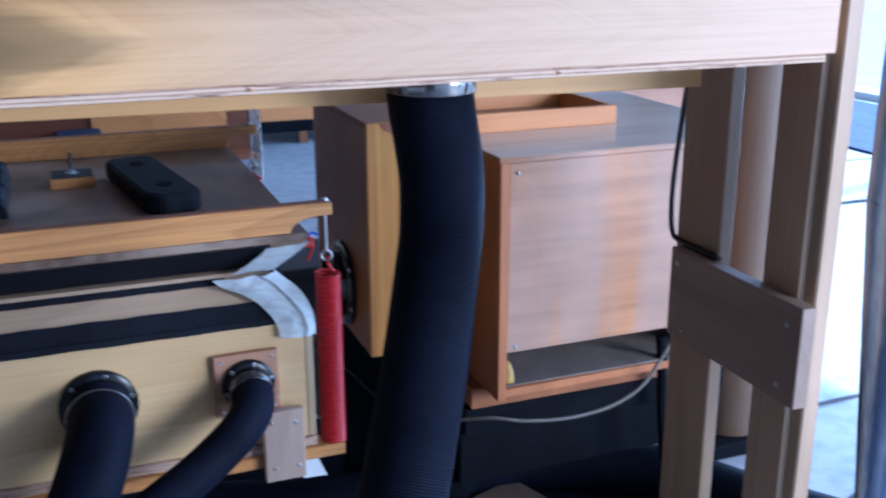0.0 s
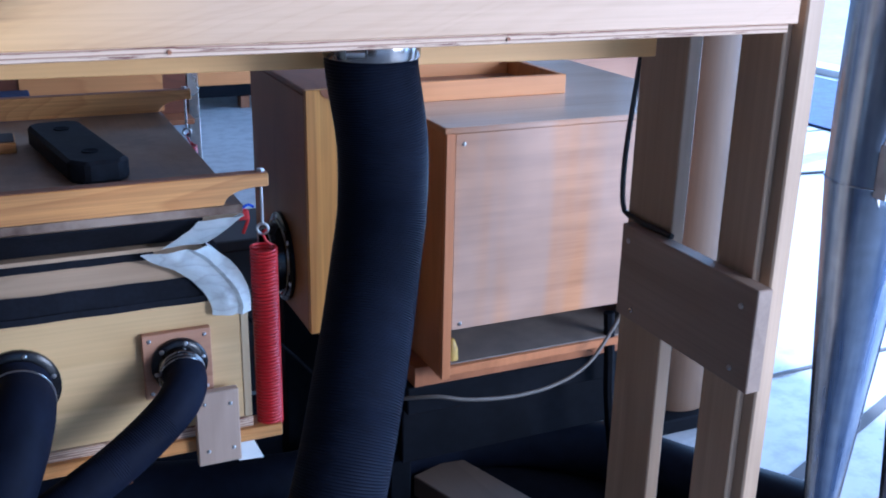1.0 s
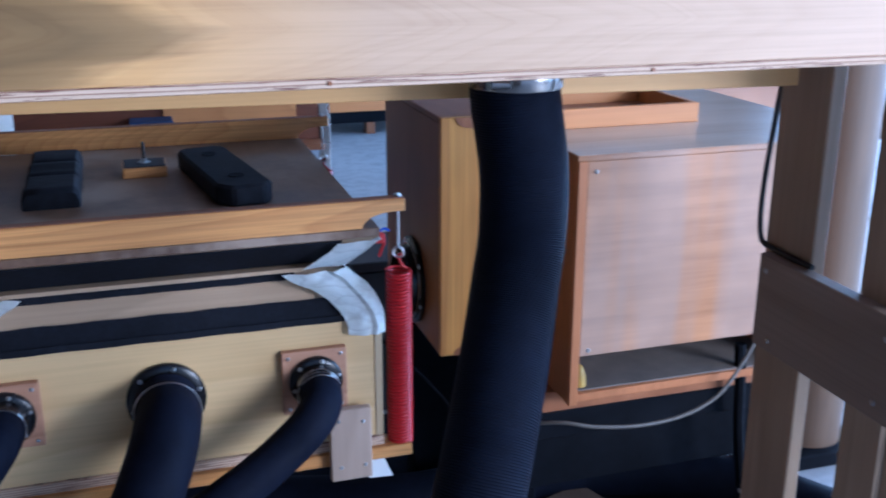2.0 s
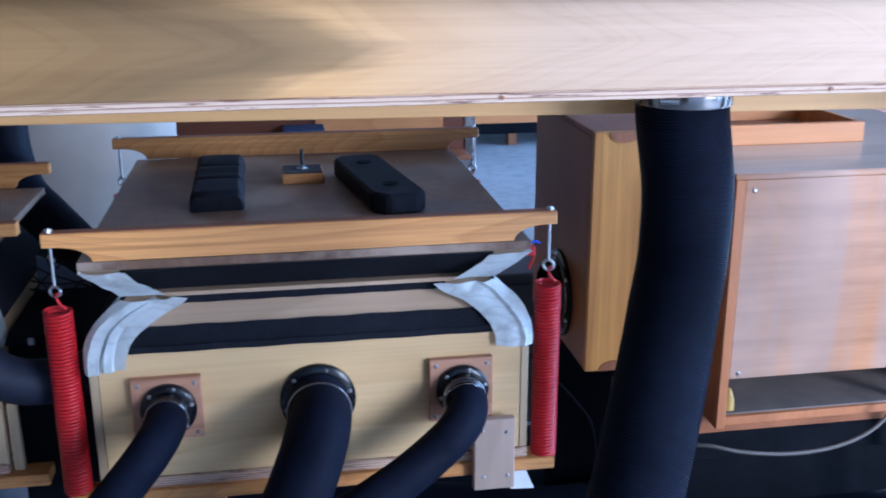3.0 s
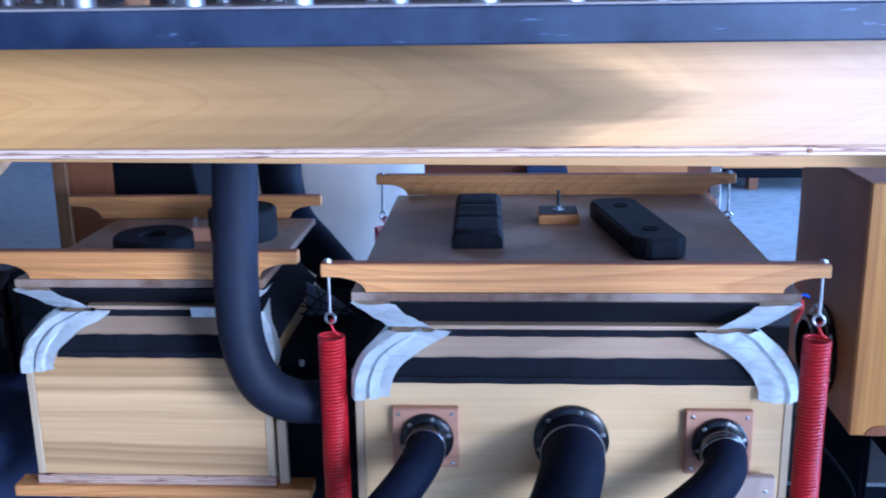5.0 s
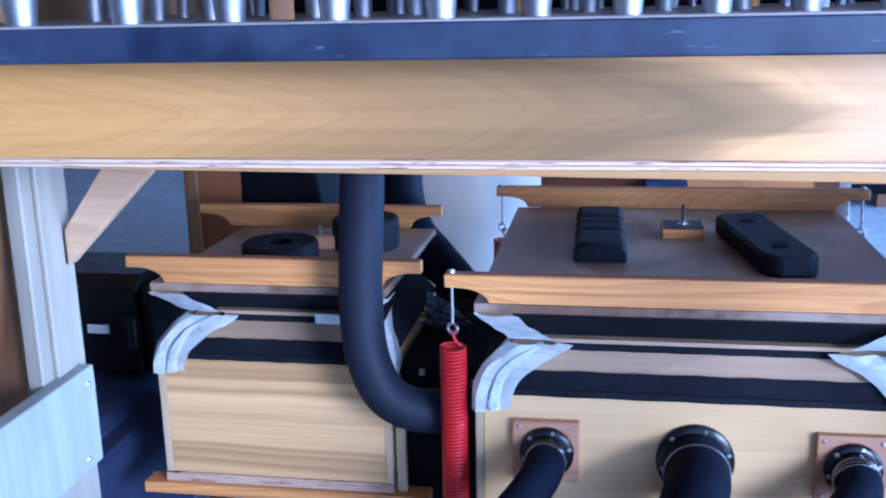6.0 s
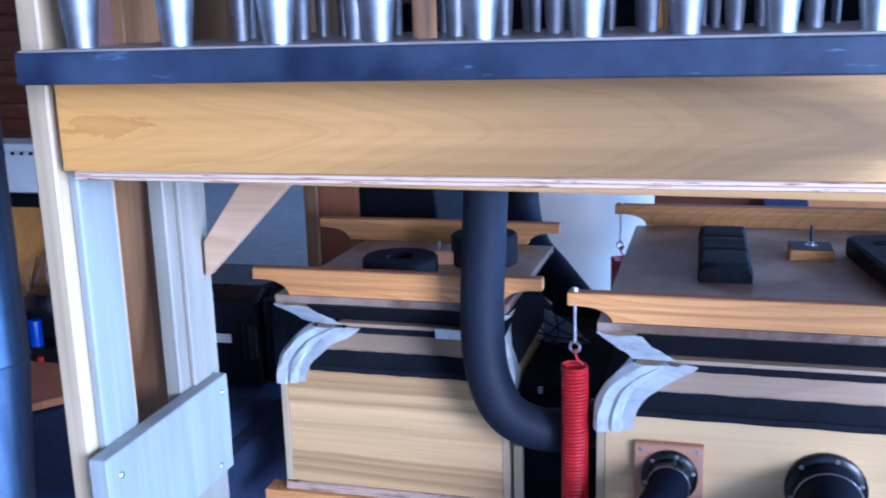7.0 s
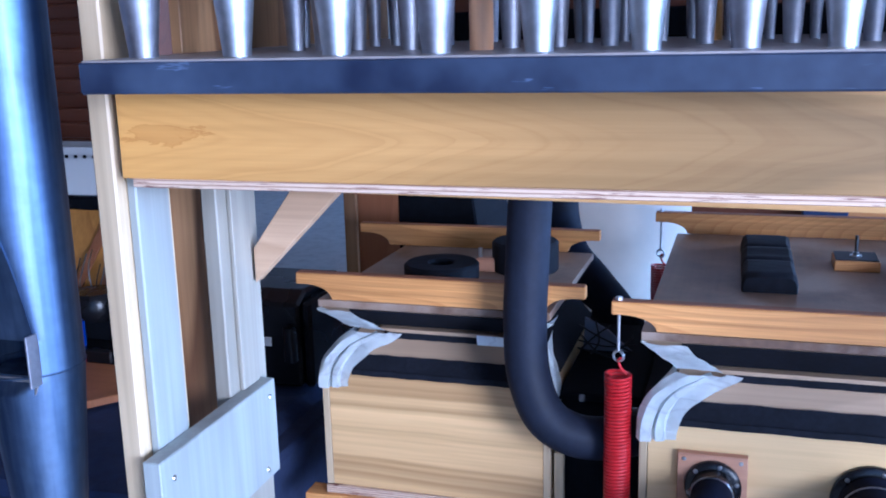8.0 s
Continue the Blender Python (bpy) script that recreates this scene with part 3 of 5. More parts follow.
def prism(outline, axis, lo, hi, bevel=0.0):
    """An outline in two axes, drawn out along the third ('x', 'y' or 'z') from lo to hi."""
    bm = bmesh.new()
    put = {"x": lambda u, v, w: (w, u, v), "y": lambda u, v, w: (u, w, v), "z": lambda u, v, w: (u, v, w)}[axis]
    a = [bm.verts.new(put(u, v, lo)) for u, v in outline]
    b = [bm.verts.new(put(u, v, hi)) for u, v in outline]
    bm.faces.new(a)
    bm.faces.new(b[::-1])
    for i in range(len(a)):
        j = (i + 1) % len(a)
        bm.faces.new((a[i], b[i], b[j], a[j]))
    bmesh.ops.recalc_face_normals(bm, faces=bm.faces)
    if bevel:
        rim = [e for e in bm.edges if e.calc_face_angle(0) > 0.6]
        bmesh.ops.bevel(bm, geom=rim, offset=bevel, segments=1, affect="EDGES")
    return bm


def dome(at, axis, r):
    """A round screw head."""
    return revolve([(r, 0), (r * 0.95, r * 0.25), (r * 0.7, r * 0.5), (r * 0.25, r * 0.55), (r * 0.2, r * 0.35), (0, r * 0.35)], 10, at, axis)


def helix(p0, p1, radius, turns, wire):
    """A close-wound coil spring."""
    p0, p1 = Vector(p0), Vector(p1)
    d = (p1 - p0).normalized()
    u = d.orthogonal().normalized()
    w = d.cross(u)
    steps, seg = int(turns * 18), 6
    bm, rings = bmesh.new(), []
    for i in range(steps + 1):
        a = math.tau * turns * i / steps
        c = p0.lerp(p1, i / steps)
        out = math.cos(a) * u + math.sin(a) * w
        rings.append([bm.verts.new(c + out * (radius + wire * math.cos(math.tau * k / seg)) + d * wire * math.sin(math.tau * k / seg)) for k in range(seg)])
    for a, b in zip(rings, rings[1:]):
        for k in range(seg):
            bm.faces.new((a[k], a[(k + 1) % seg], b[(k + 1) % seg], b[k]))
    return bm


def ring(at, axis, big, small, seg=20, sub=8):
    bm = bmesh.new()
    m = Matrix.Translation(at) @ Vector(axis).to_track_quat("Z", "Y").to_matrix().to_4x4()
    rows = [[bm.verts.new(m @ Vector(((big + small * math.cos(math.tau * j / sub)) * math.cos(math.tau * i / seg), (big + small * math.cos(math.tau * j / sub)) * math.sin(math.tau * i / seg), small * math.sin(math.tau * j / sub)))) for j in range(sub)] for i in range(seg)]
    for i in range(seg):
        for j in range(sub):
            bm.faces.new((rows[i][j], rows[(i + 1) % seg][j], rows[(i + 1) % seg][(j + 1) % sub], rows[i][(j + 1) % sub]))
    return bm


# ---- the room ----
X0, X1, Y0, Y1, H = -4.0, 6.4, -3.2, 7.5, 3.2
tagged(new("ground", mesh_of("ground", box(-60, 60, -60, 60, -0.25, -0.02, 0), CONCRETE)), "grey concrete apron round the building", "ground", kind="structure")
floor = solo("floor", box(X0, X1, Y0, Y1, -0.1, 0.0, 0), CONCRETE, "smooth grey concrete floor with a few joints", "floor", kind="structure")
for y, x0, x1, ang in ((0.87, 1.9, 6.2, 2.0), (3.1, 1.0, 6.2, 1.0)):
    solo("floor_joint", turned(box(x0, x1, -0.006, 0.006, 0.0005, 0.004, 0), Matrix.Translation((0, y, 0)) @ pose(0, 0, 0, 0, 0, ang)), JOINT, "dark filled joint in the concrete floor", "joint", kind="structure")
solo("floor_joint", turned(box(-2.0, 2.0, -0.014, 0.014, 0.0005, 0.004, 0), Matrix.Translation((3.1, 0.85, 0)) @ pose(0, 0, 0, 0, 0, 22)), JOINT, "dark filled joint in the concrete floor", "joint", kind="structure")
solo("wall_north", box(X0 - 0.15, X1 + 0.15, Y1, Y1 + 0.15, -0.1, H, 0), WALL, "plain grey painted wall", "wall", kind="structure")
solo("wall_west", box(X0 - 0.15, X0, Y0, Y1, -0.1, H, 0), WALLWARM, "plain wall, coloured brown for a warm bounce", "wall", kind="structure")
for name, a, b in (("wall_south_a", X0, 0.7), ("wall_south_b", 5.3, X1)):
    solo(name, box(a, b, Y0 - 0.15, Y0, -0.1, H, 0), WALLWARM, "plain wall, coloured brown for a warm bounce", "wall", kind="structure")
solo("wall_south_lintel", box(0.7, 5.3, Y0 - 0.15, Y0, 2.5, H, 0), WALL, "plain pale wall above the doorway", "wall", kind="structure")
for name, a, b in (("wall_east_a", Y0, -2.7), ("wall_east_b", 6.6, Y1)):
    solo(name, box(X1, X1 + 0.15, a, b, -0.1, H, 0), WALL, "plain grey painted wall", "wall", kind="structure")
solo("wall_east_lintel", box(X1, X1 + 0.15, -2.7, 6.6, 3.06, H, 0), WALL, "plain pale wall above the wide doorway", "wall", kind="structure")
solo("ceiling", box(X0 - 0.15, X1 + 0.15, Y0 - 0.15, Y1 + 0.15, H, H + 0.12, 0), WALLWARM, "plain ceiling, coloured brown for a warm bounce", "ceiling", kind="structure")
solo("baseboard", box(X0, X1, Y1 - 0.02, Y1 - 0.003, 0.0, 0.14), WHITE, "white painted baseboard", "baseboard", kind="structure")
frame_d = thing("door_1", (X1, 2.4, 0), "wide open doorway with white painted frame", "doorway", kind="structure")
for a, b in ((-2.7, -2.62), (6.52, 6.6), (3.2, 3.28)):
    part("jamb", box(X1 - 0.03, X1 + 0.12, a, b, 0, 3.06, 0.004), WHITE, frame_d)
part("threshold", box(X1 - 0.05, X1 + 0.16, -2.62, 6.52, 0.0, 0.05, 0.004), WHITE, frame_d)
solo("rug", box(5.0, 6.2, 2.9, 5.6, 0.002, 0.014, 0.003), RUG, "dark blue rug on the concrete floor", "rug")

# ---- the windchest on its stand ----
CX = 0.9935
chest = thing("windchest", (CX, 0.25, 0.987), "long organ windchest of poplar with black-painted top edge", "windchest")
part("top_board", box(0.271, 1.715, -0.062, 0.72, 1.0805, 1.1070, 0.0015), EDGE, chest, "board with scuffed blue-black painted edge")
part("top_face", box(0.2735, 1.7125, -0.0595, 0.717, 1.1070, 1.1086, 0), CHESTTOP, chest, "dusty brown upper face")
part("front_board", box(0.261, 1.724, 0.0, 0.02, 0.9985, 1.0805, 0.001), BEAM, chest, "poplar-veneered front")
part("back_board", box(0.261, 1.724, 0.69, 0.71, 0.9985, 1.0805, 0.001), BEAM, chest)
part("bottom_board", box(0.271, 1.713, 0.001, 0.71, 0.9902, 0.9985, 0.0008), PLY, chest, "plywood bottom with torn layered edge")
part("rear_rail", prism([(0.29, 0.9570), (1.70, 0.9415), (1.70, 0.9900), (0.29, 0.9900)], "y", 0.190, 0.210, 0.001), PALERAIL, chest, "yellow pine rail")
for x in (1.13, 1.41):
    part("nail", cyl((x, 0.0015, 0.9945), (x, -0.0004, 0.9945), 0.0018, 0.0018, 8), BROWN, chest)


def leg_frame(side):
    """A leg of two doubled posts, tied by a screwed plate. side -1: at low x."""
    if side < 0:
        def px(a, b):
            return (a, b)
    else:
        def px(a, b):
            return (2 * CX - b, 2 * CX - a)
    leg = thing("stand_leg", (sum(px(0.227, 0.262)) / 2, 0.13, 0), "pale poplar stand leg of doubled posts with screwed tie plate", "stand leg", "legs of the windchest stand")
    outer, inner = (POST, BLUELIT) if side < 0 else (SHADEPOST, SHADEPOST)
    z0, z1 = (0.600, 0.719) if side < 0 else (0.610, 0.729)
    part("outer_post", box(*px(0.227, 0.2500), 0.004, 0.095, 0, 1.45, 0.002), outer, leg)
    part("inner_post", box(*px(0.2505, 0.2605), 0.0195, 0.076, 0, 1.041, 0.0015), inner, leg)
    part("outer_post", box(*px(0.227, 0.2410), 0.222, 0.262, 0, 0.9865, 0.002), outer, leg)
    part("inner_post", box(*px(0.2414, 0.2605), 0.166, 0.2565, 0, 0.9865, 0.0015), DIMPOST if side < 0 else SHADEPOST, leg)
    if side < 0:
        part("batten", box(*px(0.2608, 0.2665), 0.188, 0.228, z1 + 0.0005, 0.9865, 0.001), DIMPOST, leg)
    plate = part("tie_plate", box(*px(0.2608, 0.2805), -0.013, 0.237, z0, z1, 0.0012), BLUELIT if side < 0 else SHADEPLATE, leg)
    for y, z in ((0.010, z1 - 0.025), (0.017, z0 + 0.019), (0.222, z1 - 0.019), (0.205, z0 + 0.014)):
        x = px(0.2805, 0.2805)[0]
        part("screw", dome((x, y, z), (-side, 0, 0), 0.0036), STEEL, plate)
    return leg


leg_frame(-1)
leg_frame(1)
solo("diagonal_brace", prism([(0.2672, 0.838), (0.2672, 0.880), (0.346, 0.9866), (0.416, 0.9866)], "y", 0.231, 0.251, 0.001), BRACE, "short diagonal wooden brace under the windchest", "brace")
solo("plank", box(0.105, 0.2408, 0.2, 0.219, 0, 1.05, 0.002), PLANK, "upright knotty brown plank beside the stand leg", "plank")

# ---- pipes ----
def metal_pipe(name, at, r_tip, r_body, foot, height, mouth, material, label, group, cut=0.72, angle=-90, ears=True, seg=36):
    """A flue pipe: tapered foot, flattened lips with an open mouth, round body with an open top."""
    x, y, z = at
    p = thing(name, at, label, "organ pipe", group)
    mx, my = math.cos(radians(angle)), math.sin(radians(angle))

    def shell(rows, open_at=None):
        bm = bmesh.new()
        rings = []
        for h, r, c in rows:
            one = []
            for k in range(seg):
                a = radians(angle) + math.tau * (k + 0.5) / seg
                vx, vy = r * math.cos(a), r * math.sin(a)
                d = vx * mx + vy * my
                if d > c * r:
                    vx, vy = vx - (d - c * r) * mx, vy - (d - c * r) * my
                one.append(bm.verts.new((x + vx, y + vy, z + h)))
            rings.append(one)
        for a, b in zip(rings, rings[1:]):
            for k in range(seg):
                bm.faces.new((a[k], a[(k + 1) % seg], b[(k + 1) % seg], b[k]))
        return bm

    low = [(0, r_tip, 1), (0.004, r_tip, 1)]
    lip = 1 - 0.42 * r_body / foot
    for t in [lip * i / 8 for i in range(1, 9)] + [lip + (1 - lip) * i / 8 for i in range(1, 9)]:
        low.append((0.004 + (foot - 0.004) * t, r_tip + (r_body - r_tip) * t, 1 - (1 - cut) * max(0.0, (t - lip) / (1 - lip)) ** 0.9))
    part("foot", shell(low), material, p, "", True)
    part("languid", cyl((x, y, z + foot - 0.004), (x, y, z + foot - 0.002), r_body * cut * 0.99, None, 24), material, p)
    high = []
    for i in range(13):
        t = i / 12
        high.append((foot + mouth + (2.6 * r_body) * t, r_body, cut + (1 - cut) * t))
    high.append((height, r_body, 1))
    part("body", shell(high), material, p, "", True)
    # the wall behind the mouth slot
    bm = bmesh.new()
    half = math.acos(cut) + 0.05
    n = 20
    va, vb = [], []
    for k in range(n + 1):
        a = radians(angle) + half + (math.tau - 2 * half) * k / n
        va.append(bm.verts.new((x + r_body * math.cos(a), y + r_body * math.sin(a), z + foot)))
        vb.append(bm.verts.new((x + r_body * math.cos(a), y + r_body * math.sin(a), z + foot + mouth)))
    for k in range(n):
        bm.faces.new((va[k], va[k + 1], vb[k + 1], vb[k]))
    part("mouth_back", bm, material, p, "", True)
    part("solder_seam", ring((x, y, z + foot), (0, 0, 1), r_body * 1.0, 0.0012, 30, 6), material, p)
    if ears:
        # flat lips let into the round: a half disc below the mouth, a pointed leaf above
        turn = Matrix.Translation((x, y, z)) @ Matrix.Rotation(radians(angle), 4, "Z")
        wide = r_body * math.sqrt(1 - cut * cut)
        rim = [(wide * math.cos(a), foot - 0.0015 - 0.40 * r_body * 1.6 * math.sin(a)) for a in (math.pi * i / 20 for i in range(21))]
        part("lower_lip", turned(prism(rim, "x", r_body * cut + 0.0012, r_body * cut + 0.0030, 0.0004), turn), LIP, p, "flat lower lip, paler for its reflection")
        leaf = bmesh.new()
        front, back = [], []
        for i in range(15):
            t = i / 14
            c = cut + (1 - cut) * t
            w = r_body * math.sqrt(max(0.0, 1 - c * c)) + 0.0004
            h = foot + mouth + 2.6 * r_body * t
            front.append([leaf.verts.new((r_body * c + 0.0018, s * w, h)) for s in (-1, 1)])
            back.append([leaf.verts.new((r_body * c - 0.0005, s * w, h)) for s in (-1, 1)])
        for i in range(14):
            leaf.faces.new((front[i][0], front[i][1], front[i + 1][1], front[i + 1][0]))
            for k in (0, 1):
                leaf.faces.new((front[i][k], front[i + 1][k], back[i + 1][k], back[i][k]))
        leaf.faces.new((front[0][0], front[0][1], back[0][1], back[0][0]))
        bmesh.ops.recalc_face_normals(leaf, faces=leaf.faces)
        part("upper_lip", turned(leaf, turn), material, p, "flat pointed upper lip")
        w = r_body * math.sqrt(1 - cut * cut)
        for s in (-1, 1):
            e = box(r_body * cut * 0.75, r_body * cut + 0.014, s * w - 0.0012, s * w + 0.0012, foot - 0.008, foot + mouth + 0.008, 0.0004)
            part("ear", turned(e, Matrix.Translation((x, y, z)) @ Matrix.Rotation(radians(angle), 4, "Z")), TINDULL, p)
    return p


GROUP_BIG = "large metal pipes beside the stand"
metal_pipe("metal_pipe", (0.137, 0.0, 0.345), 0.012, 0.049, 0.463, 2.1, 0.036, DIMTIN, "large tin organ pipe with open mouth, darkened to dim its reflections", GROUP_BIG)
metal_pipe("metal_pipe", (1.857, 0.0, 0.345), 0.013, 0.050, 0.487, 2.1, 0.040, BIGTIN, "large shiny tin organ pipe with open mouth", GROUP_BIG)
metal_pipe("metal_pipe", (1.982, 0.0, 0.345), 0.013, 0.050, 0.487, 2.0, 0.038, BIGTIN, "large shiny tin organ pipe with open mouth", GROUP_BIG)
# front panels and the right board's extra length are added to shade the floor
for x0, x1 in ((-0.06, 0.2), (1.79, 2.6)):
    t = thing("toe_board", ((x0 + x1) / 2, 0, 0), "pale wooden toe board on short legs under large pipes", "toe board", "toe boards")
    part("board", box(x0, x1, -0.085, 0.08, 0.32, 0.345, 0.002), GREYWOOD, t)
    part("front_panel", box(x0 + 0.055, x1 - 0.055, -0.078, -0.066, 0.004, 0.3195, 0.001), GREYWOOD, t)
    for a in (x0 + 0.01, x1 - 0.05):
        for b in (-0.08, 0.035):
            part("leg", box(a, a + 0.04, b, b + 0.04, 0, 0.3195), GREYWOOD, t)

xs = [0.294, 0.388, 0.483, 0.571, 0.656, 0.740, 0.813, 0.881, 0.945, 1.008, 1.069, 1.128, 1.186, 1.243, 1.299, 1.354, 1.408, 1.461, 1.513, 1.564, 1.614, 1.663]
ZT = 1.1086
rank = "metal pipes standing on the windchest"
for i, x in enumerate(xs):
    k = 1 - i / 40
    metal_pipe("metal_pipe", (x, random.uniform(-0.004, 0.004), ZT), 0.0130 * k, 0.031 * k, 0.17 * k, (0.95 - 0.02 * i), 0.011, TIN if i % 3 else TINDULL, "tin organ pipe with a tapered foot on the chest", rank, ears=False, seg=24)
second = [0.385, 0.418, 0.456, 0.514, 0.607, 0.649, 0.694, 0.777, 0.849, 0.913]
third = [0.343, 0.425, 0.442, 0.510, 0.647, 0.657, 0.690, 0.729, 0.775, 0.795, 0.832, 0.874]
second += [0.975 + 0.066 * i for i in range(11)]
third += [0.928 + 0.052 * i for i in range(15)]
for row, (y, tip, body, places) in enumerate(((0.115, 0.0088, 0.017, second), (0.25, 0.0062, 0.0115, third), (0.335, 0.0055, 0.0105, [x + 0.023 for x in third]))):
    for i, x in enumerate(places):
        k = 1 - i / 60
        metal_pipe("metal_pipe", (x, y + random.uniform(-0.018, 0.018), ZT), tip * k, body * k, 0.15 * k, 0.62 - 0.012 * i - 0.05 * row, 0.008, TINDULL, "small dull metal organ pipe on the chest", rank, ears=False, seg=16)
solo("wooden_dowel", cyl((0.593, 0.06, ZT), (0.593, 0.06, ZT + 0.5), 0.0105, 0.0105, 18), DOWEL, "round wooden rod standing on the windchest", "dowel", smooth=True)
for x, y in ((1.0, 0.25), (0.78, 0.25), (1.2, 0.25)):
    solo("wooden_pipe_foot", cyl((x, y, ZT), (x, y, ZT + 0.3), 0.008, 0.009, 12), PINE, "round orange wooden pipe foot on the chest", "pipe foot", "wooden pipe feet", smooth=True)
solo("rear_action_box", box(0.45, 1.70, 0.42, 0.52, ZT + 0.0005, ZT + 0.035, 0.002), MATTE, "long black box along the rear of the windchest", "action box")
solo("case_back", box(0.28, 1.70, 0.695, 0.712, 1.1088, 1.65, 0.002), REDBROWN, "dark brown case back behind the pipes", "panel")
solo("end_board", box(0.2625, 0.2745, 0.10, 0.7, 1.1088, 1.6, 0.001), PLANK, "brown wooden end board standing on the windchest", "end board")


# ---- the pressure regulators ----
def arched_bar(x0, x1, y0, y1, z_low, z_tip, z_top, inset):
    """A spring bar: deep in the middle, cut away in a quarter round under each tip."""
    out = [(x0, z_top), (x0, z_tip)]
    r = inset - 0.016
    for i in range(9):
        a = math.pi / 2 * i / 8
        out.append((x0 + 0.016 + r * math.sin(a), z_low + (z_tip - z_low) * math.cos(a)))
    out += [(x0 + x1 - u, v) for u, v in out[::-1]]
    return prism(out, "y", y0, y1, 0.0012)


def rib_ring(x0, x1, y0, y1, z_low, z_high, in_low, in_high, thick):
    """Four sloping boards round a box, as one fold of the bellows."""
    bm = bmesh.new()
    rows = []
    for z, i in ((z_low, in_low), (z_high, in_high)):
        for d in (0.0, thick):
            rows.append([bm.verts.new(v) for v in ((x0 + i + d, y0 + i + d, z), (x1 - i - d, y0 + i + d, z), (x1 - i - d, y1 - i - d, z), (x0 + i + d, y1 - i - d, z))])
    lo, li, ho, hi = rows
    for k in range(4):
        j = (k + 1) % 4
        bm.faces.new((lo[k], lo[j], ho[j], ho[k]))
        bm.faces.new((li[k], hi[k], hi[j], li[j]))
        bm.faces.new((ho[k], ho[j], hi[j], hi[k]))
        bm.faces.new((lo[k], li[k], li[j], lo[j]))
    bmesh.ops.recalc_face_normals(bm, faces=bm.faces)
    return bm


def strip(points, width_vec, thick_vec):
    """A thin flat band along points."""
    bm = bmesh.new()
    w, t = Vector(width_vec), Vector(thick_vec)
    rows = [[bm.verts.new(Vector(p) + a) for a in (Vector((0, 0, 0)), w, w + t, t)] for p in points]
    for a, b in zip(rows, rows[1:]):
        for k in range(4):
            bm.faces.new((a[k], a[(k + 1) % 4], b[(k + 1) % 4], b[k]))
    bm.faces.new(rows[0][::-1])
    bm.faces.new(rows[-1])
    bmesh.ops.recalc_face_normals(bm, faces=bm.faces)
    return bm


def gusset(curves, thick=0.0015):
    """A leather corner piece: a sheet through several curves of equal length, crumpled along its folds."""
    bm = bmesh.new()
    paths = []
    for c in curves:
        path = smooth_path(c, (sum((Vector(b) - Vector(a)).length for a, b in zip(c, c[1:]))) / 21.2)
        paths.append((path + [path[-1]] * 23)[:22])
    sheet = []
    for a, b in zip(paths, paths[1:]):
        sheet += [[p.lerp(q, k / 3) for p, q in zip(a, b)] for k in range(3)]
    sheet.append(paths[-1])
    rows = []
    for line in sheet:
        row = []
        for p in line:
            fold = Vector((p.x * 1.0 - p.z * 0.9, p.y * 0.4, p.z * 0.55 + p.x * 0.4))
            crease = 1 - abs(noise.noise(fold * 42)) * 2.2
            soft = noise.noise(p * 30)
            row.append(bm.verts.new(p + Vector((0.0016 * noise.noise(p * 55), -0.004 - 0.0034 * crease - 0.0018 * soft, 0.0018 * noise.noise(p * 40)))))
        rows.append(row)
    for a, b in zip(rows, rows[1:]):
        for k in range(21):
            bm.faces.new((a[k], a[k + 1], b[k + 1], b[k]))
    bmesh.ops.solidify(bm, geom=bm.faces, thickness=thick)
    bmesh.ops.recalc_face_normals(bm, faces=bm.faces)
    return bm


